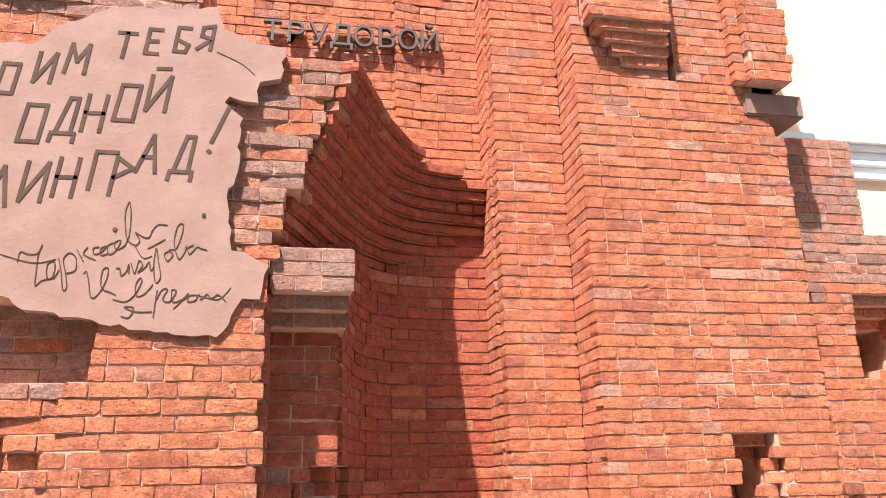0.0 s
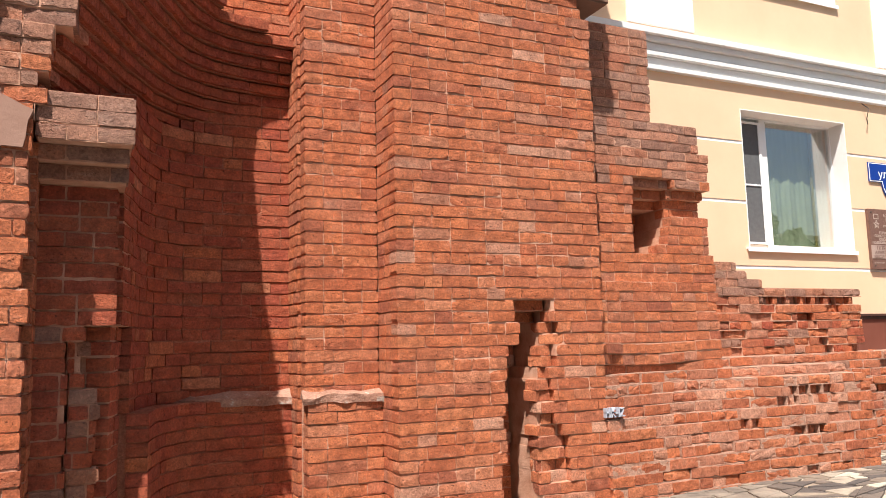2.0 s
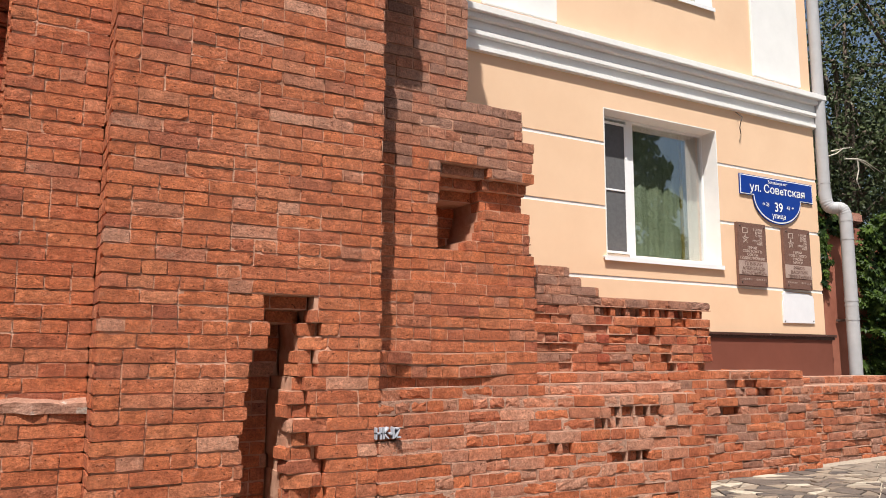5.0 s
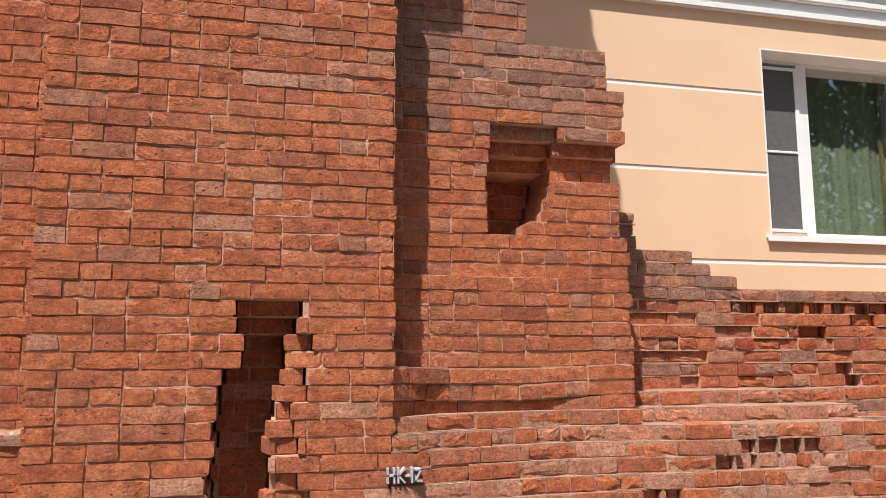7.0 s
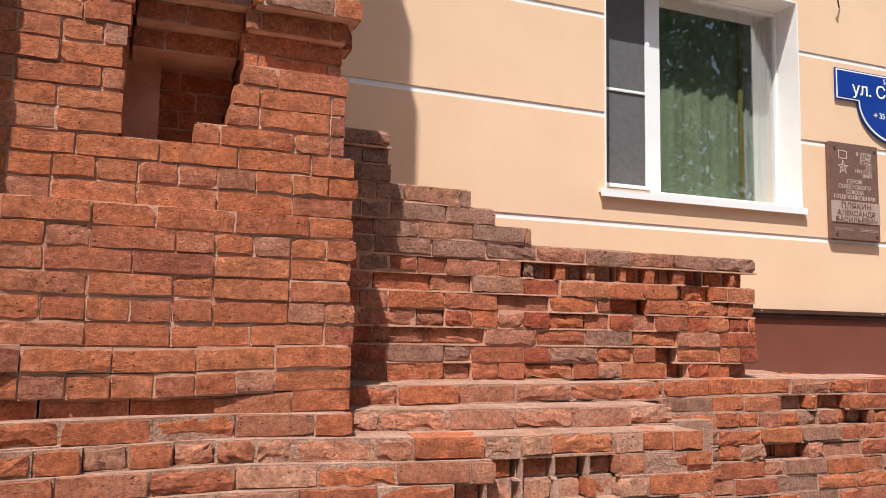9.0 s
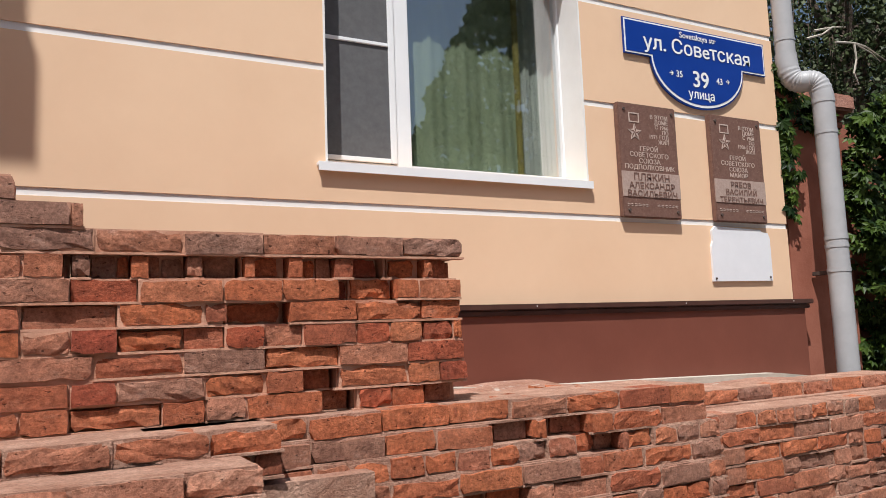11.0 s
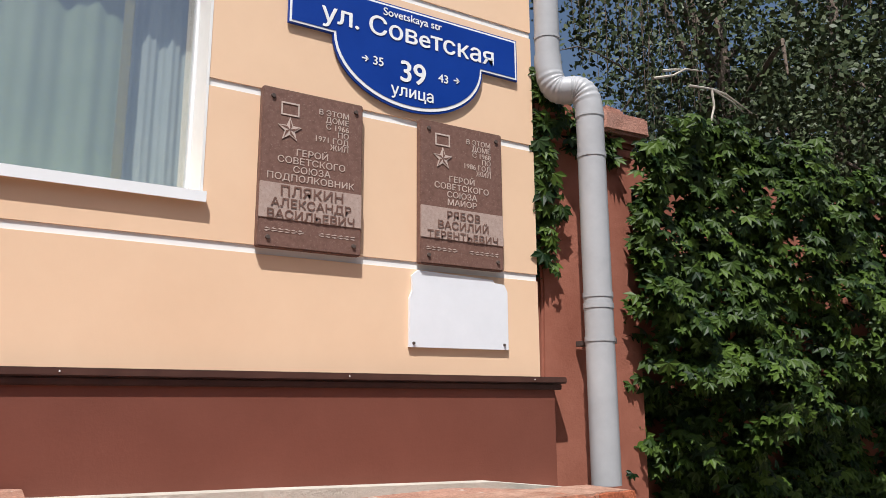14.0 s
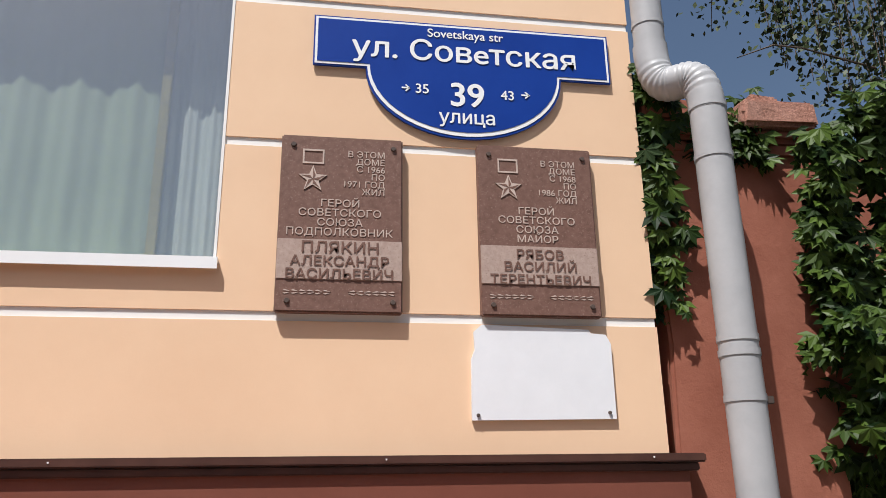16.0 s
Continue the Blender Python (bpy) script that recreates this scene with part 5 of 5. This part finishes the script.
WRITING = (("ОИМ", [(-1.43, 3.135), (-1.262, 3.21), (-1.125, 3.275)], 0.165), ("ТЕБЯ", [(-0.895, 3.385), (-0.745, 3.42), (-0.60, 3.445), (-0.485, 3.47)], 0.145),
           ("ОДНОЙ", [(-1.297, 2.88), (-1.15, 2.93), (-1.01, 2.955), (-0.865, 3.025), (-0.715, 3.09)], 0.20), ("ЛИНГРАД", [(-1.40, 2.54), (-1.25, 2.57), (-1.105, 2.60), (-0.945, 2.645), (-0.848, 2.62), (-0.735, 2.75), (-0.575, 2.755)], 0.20), ("!", [(-0.385, 2.865)], 0.27))
for text, starts, size in WRITING:
    for ch, (sx, sz) in zip(text, starts):
        for line in GLYPH[ch]:
            stroke([(sx + px * size * 0.78 + pz * size * 0.12, sz + pz * size) for px, pz in line], 0.020, INCISED, panel)


def scrawl(pts, width, parent):
    """A thin cursive line drawn smoothly through the points."""
    out = []
    P = [Vector(p) for p in pts]
    P = [P[0]] + P + [P[-1]]
    for i in range(1, len(P) - 2):
        for s in range(5):
            t = s / 5
            out.append(0.5 * ((2 * P[i]) + (P[i + 1] - P[i - 1]) * t + (2 * P[i - 1] - 5 * P[i] + 4 * P[i + 1] - P[i + 2]) * t * t + (3 * P[i] - P[i - 1] - 3 * P[i + 1] + P[i + 2]) * t ** 3))
    stroke([tuple(p) for p in out + [P[-1]]], width, INCISED, parent, name="scratched_signature")


# two names and a word scratched in a running hand
scrawl([(-1.214, 2.264), (-1.208, 2.311), (-1.172, 2.302), (-1.133, 2.306), (-1.116, 2.348), (-1.128, 2.297), (-1.128, 2.220), (-1.125, 2.151), (-1.103, 2.171), (-1.075, 2.183)], 0.0048, panel)
scrawl([(-1.075, 2.183), (-1.084, 2.221), (-1.079, 2.260), (-1.055, 2.269), (-1.048, 2.233), (-1.056, 2.189), (-1.075, 2.183), (-1.048, 2.189), (-1.030, 2.228)], 0.0048, panel)
scrawl([(-1.037, 2.284), (-1.020, 2.223), (-1.003, 2.135), (-0.987, 2.147), (-1.002, 2.223), (-1.016, 2.279), (-0.995, 2.313), (-0.963, 2.294), (-0.958, 2.230), (-0.999, 2.212)], 0.0048, panel)
scrawl([(-0.959, 2.328), (-0.928, 2.276)], 0.0048, panel)
scrawl([(-0.915, 2.344), (-0.929, 2.310), (-0.876, 2.283)], 0.0048, panel)
scrawl([(-0.864, 2.349), (-0.889, 2.339), (-0.879, 2.311), (-0.849, 2.324), (-0.832, 2.353), (-0.856, 2.338), (-0.848, 2.307), (-0.818, 2.319)], 0.0048, panel)
scrawl([(-0.802, 2.371), (-0.826, 2.353), (-0.815, 2.313), (-0.786, 2.332), (-0.768, 2.384), (-0.795, 2.371), (-0.784, 2.337), (-0.749, 2.356)], 0.0048, panel)
scrawl([(-0.749, 2.356), (-0.733, 2.408), (-0.732, 2.505), (-0.744, 2.584), (-0.760, 2.533), (-0.752, 2.445), (-0.737, 2.388), (-0.698, 2.363), (-0.682, 2.390), (-0.704, 2.427), (-0.665, 2.405), (-0.639, 2.406), (-0.626, 2.442), (-0.602, 2.472), (-0.560, 2.471)], 0.0048, panel)
scrawl([(-0.919, 2.215), (-0.907, 2.223), (-0.892, 2.171), (-0.878, 2.105), (-0.857, 2.100), (-0.831, 2.139), (-0.812, 2.201), (-0.813, 2.243), (-0.835, 2.234), (-0.839, 2.172), (-0.826, 2.139), (-0.789, 2.124), (-0.768, 2.113)], 0.0048, panel)
scrawl([(-0.775, 2.244), (-0.760, 2.242), (-0.751, 2.208), (-0.728, 2.231), (-0.721, 2.265), (-0.717, 2.220)], 0.0048, panel)
scrawl([(-0.711, 2.271), (-0.691, 2.221), (-0.676, 2.284), (-0.658, 2.262), (-0.676, 2.227), (-0.647, 2.251), (-0.629, 2.280), (-0.620, 2.240), (-0.606, 2.252)], 0.0048, panel)
scrawl([(-0.640, 2.348), (-0.605, 2.370), (-0.565, 2.397)], 0.0048, panel)
scrawl([(-0.603, 2.349), (-0.607, 2.263), (-0.592, 2.179), (-0.571, 2.207), (-0.588, 2.292), (-0.597, 2.344)], 0.0048, panel)
scrawl([(-0.539, 2.340), (-0.562, 2.322), (-0.546, 2.288), (-0.522, 2.317), (-0.540, 2.346), (-0.509, 2.353), (-0.487, 2.426), (-0.486, 2.480), (-0.511, 2.464), (-0.521, 2.381), (-0.494, 2.301), (-0.470, 2.331), (-0.462, 2.366)], 0.0048, panel)
scrawl([(-0.430, 2.373), (-0.456, 2.354), (-0.443, 2.326), (-0.413, 2.362), (-0.392, 2.357), (-0.364, 2.349)], 0.0048, panel)
scrawl([(-0.776, 2.091), (-0.720, 2.081), (-0.682, 2.115), (-0.656, 2.177), (-0.663, 2.199), (-0.681, 2.162), (-0.671, 2.110), (-0.636, 2.122), (-0.604, 2.167)], 0.0048, panel)
scrawl([(-0.733, 2.010), (-0.697, 2.005), (-0.681, 2.052), (-0.722, 2.054), (-0.670, 2.033), (-0.598, 2.034)], 0.0048, panel)
scrawl([(-0.581, 2.137), (-0.586, 2.067), (-0.589, 2.007)], 0.0048, panel)
scrawl([(-0.580, 2.095), (-0.561, 2.140), (-0.535, 2.146), (-0.552, 2.096), (-0.520, 2.085), (-0.493, 2.136), (-0.514, 2.141), (-0.505, 2.085), (-0.464, 2.097), (-0.435, 2.126), (-0.437, 2.087), (-0.401, 2.093)], 0.0048, panel)
scrawl([(-0.401, 2.093), (-0.387, 2.122), (-0.375, 2.099), (-0.350, 2.125), (-0.328, 2.106), (-0.302, 2.123), (-0.281, 2.113), (-0.261, 2.093)], 0.0048, panel)
# hairline cracks
for pts in ([(-0.38, 3.46), (-0.25, 3.40), (-0.18, 3.34)], [(-0.70, 2.36), (-0.66, 2.3), (-0.62, 2.31)],
            [(-1.3, 2.3), (-1.15, 2.26), (-1.05, 2.28)], [(-0.5, 2.05), (-0.42, 2.12), (-0.3, 2.1), (-0.24, 2.16)]):
    scrawl(pts, 0.003, panel)
for hx, hz in ((-0.39, 2.53), (-0.80, 2.44)):
    disc(hx, PL_Y - 0.001, hz, 0.012, INCISED, panel, "pit", 0.004)

# iron letters over the niche
for i, ch in enumerate("ТРУДОВОЙ"):
    ob = words(ch, -0.15 + i * 0.172, 5.24 - 0.05, 4.42 + 0.004 * i, 0.25, IRON, None, "iron_letter", depth=0.02, wide=0.95)
    tagged(ob, "dark iron capital letter fixed on brick wall", "letter", "iron letters over the niche")

# timber beam end in the wall's broken shoulder
beam = block(3.24, 3.72, 4.49, 4.9, 3.72, 3.90, 0.012)
tagged(part("beam_end", beam, BEAM), "brown weathered beam end sticking out of broken masonry", "beam")

# small painted scribble
tag_bm = bmesh.new()
for x0, z0, x1, z1 in ((0, 0, 0, 1), (0.18, 0, 0.18, 1), (0, 0.5, 0.18, 0.5), (0.3, 0, 0.3, 1), (0.3, 0.5, 0.48, 1), (0.3, 0.5, 0.48, 0), (0.52, 0.45, 0.62, 0.45), (0.7, 0, 0.7, 1), (0.8, 0.9, 0.95, 0.9), (0.95, 0.9, 0.8, 0.05), (0.8, 0.05, 0.98, 0.05)):
    a, b = Vector((3.50 + x0 * 0.16, 0.645 + z0 * 0.06)), Vector((3.50 + x1 * 0.16, 0.645 + z1 * 0.06))
    d = (b - a).normalized() * 0.004
    s = Vector((-d.y, d.x))
    prism([tuple(a + s - d), tuple(b + s + d), tuple(b - s + d), tuple(a - s - d)], 4.478, 4.52, tag_bm)
tagged(part("paint_scribble", tag_bm, TAG), "small white spray paint scribble on bricks", "graffiti")
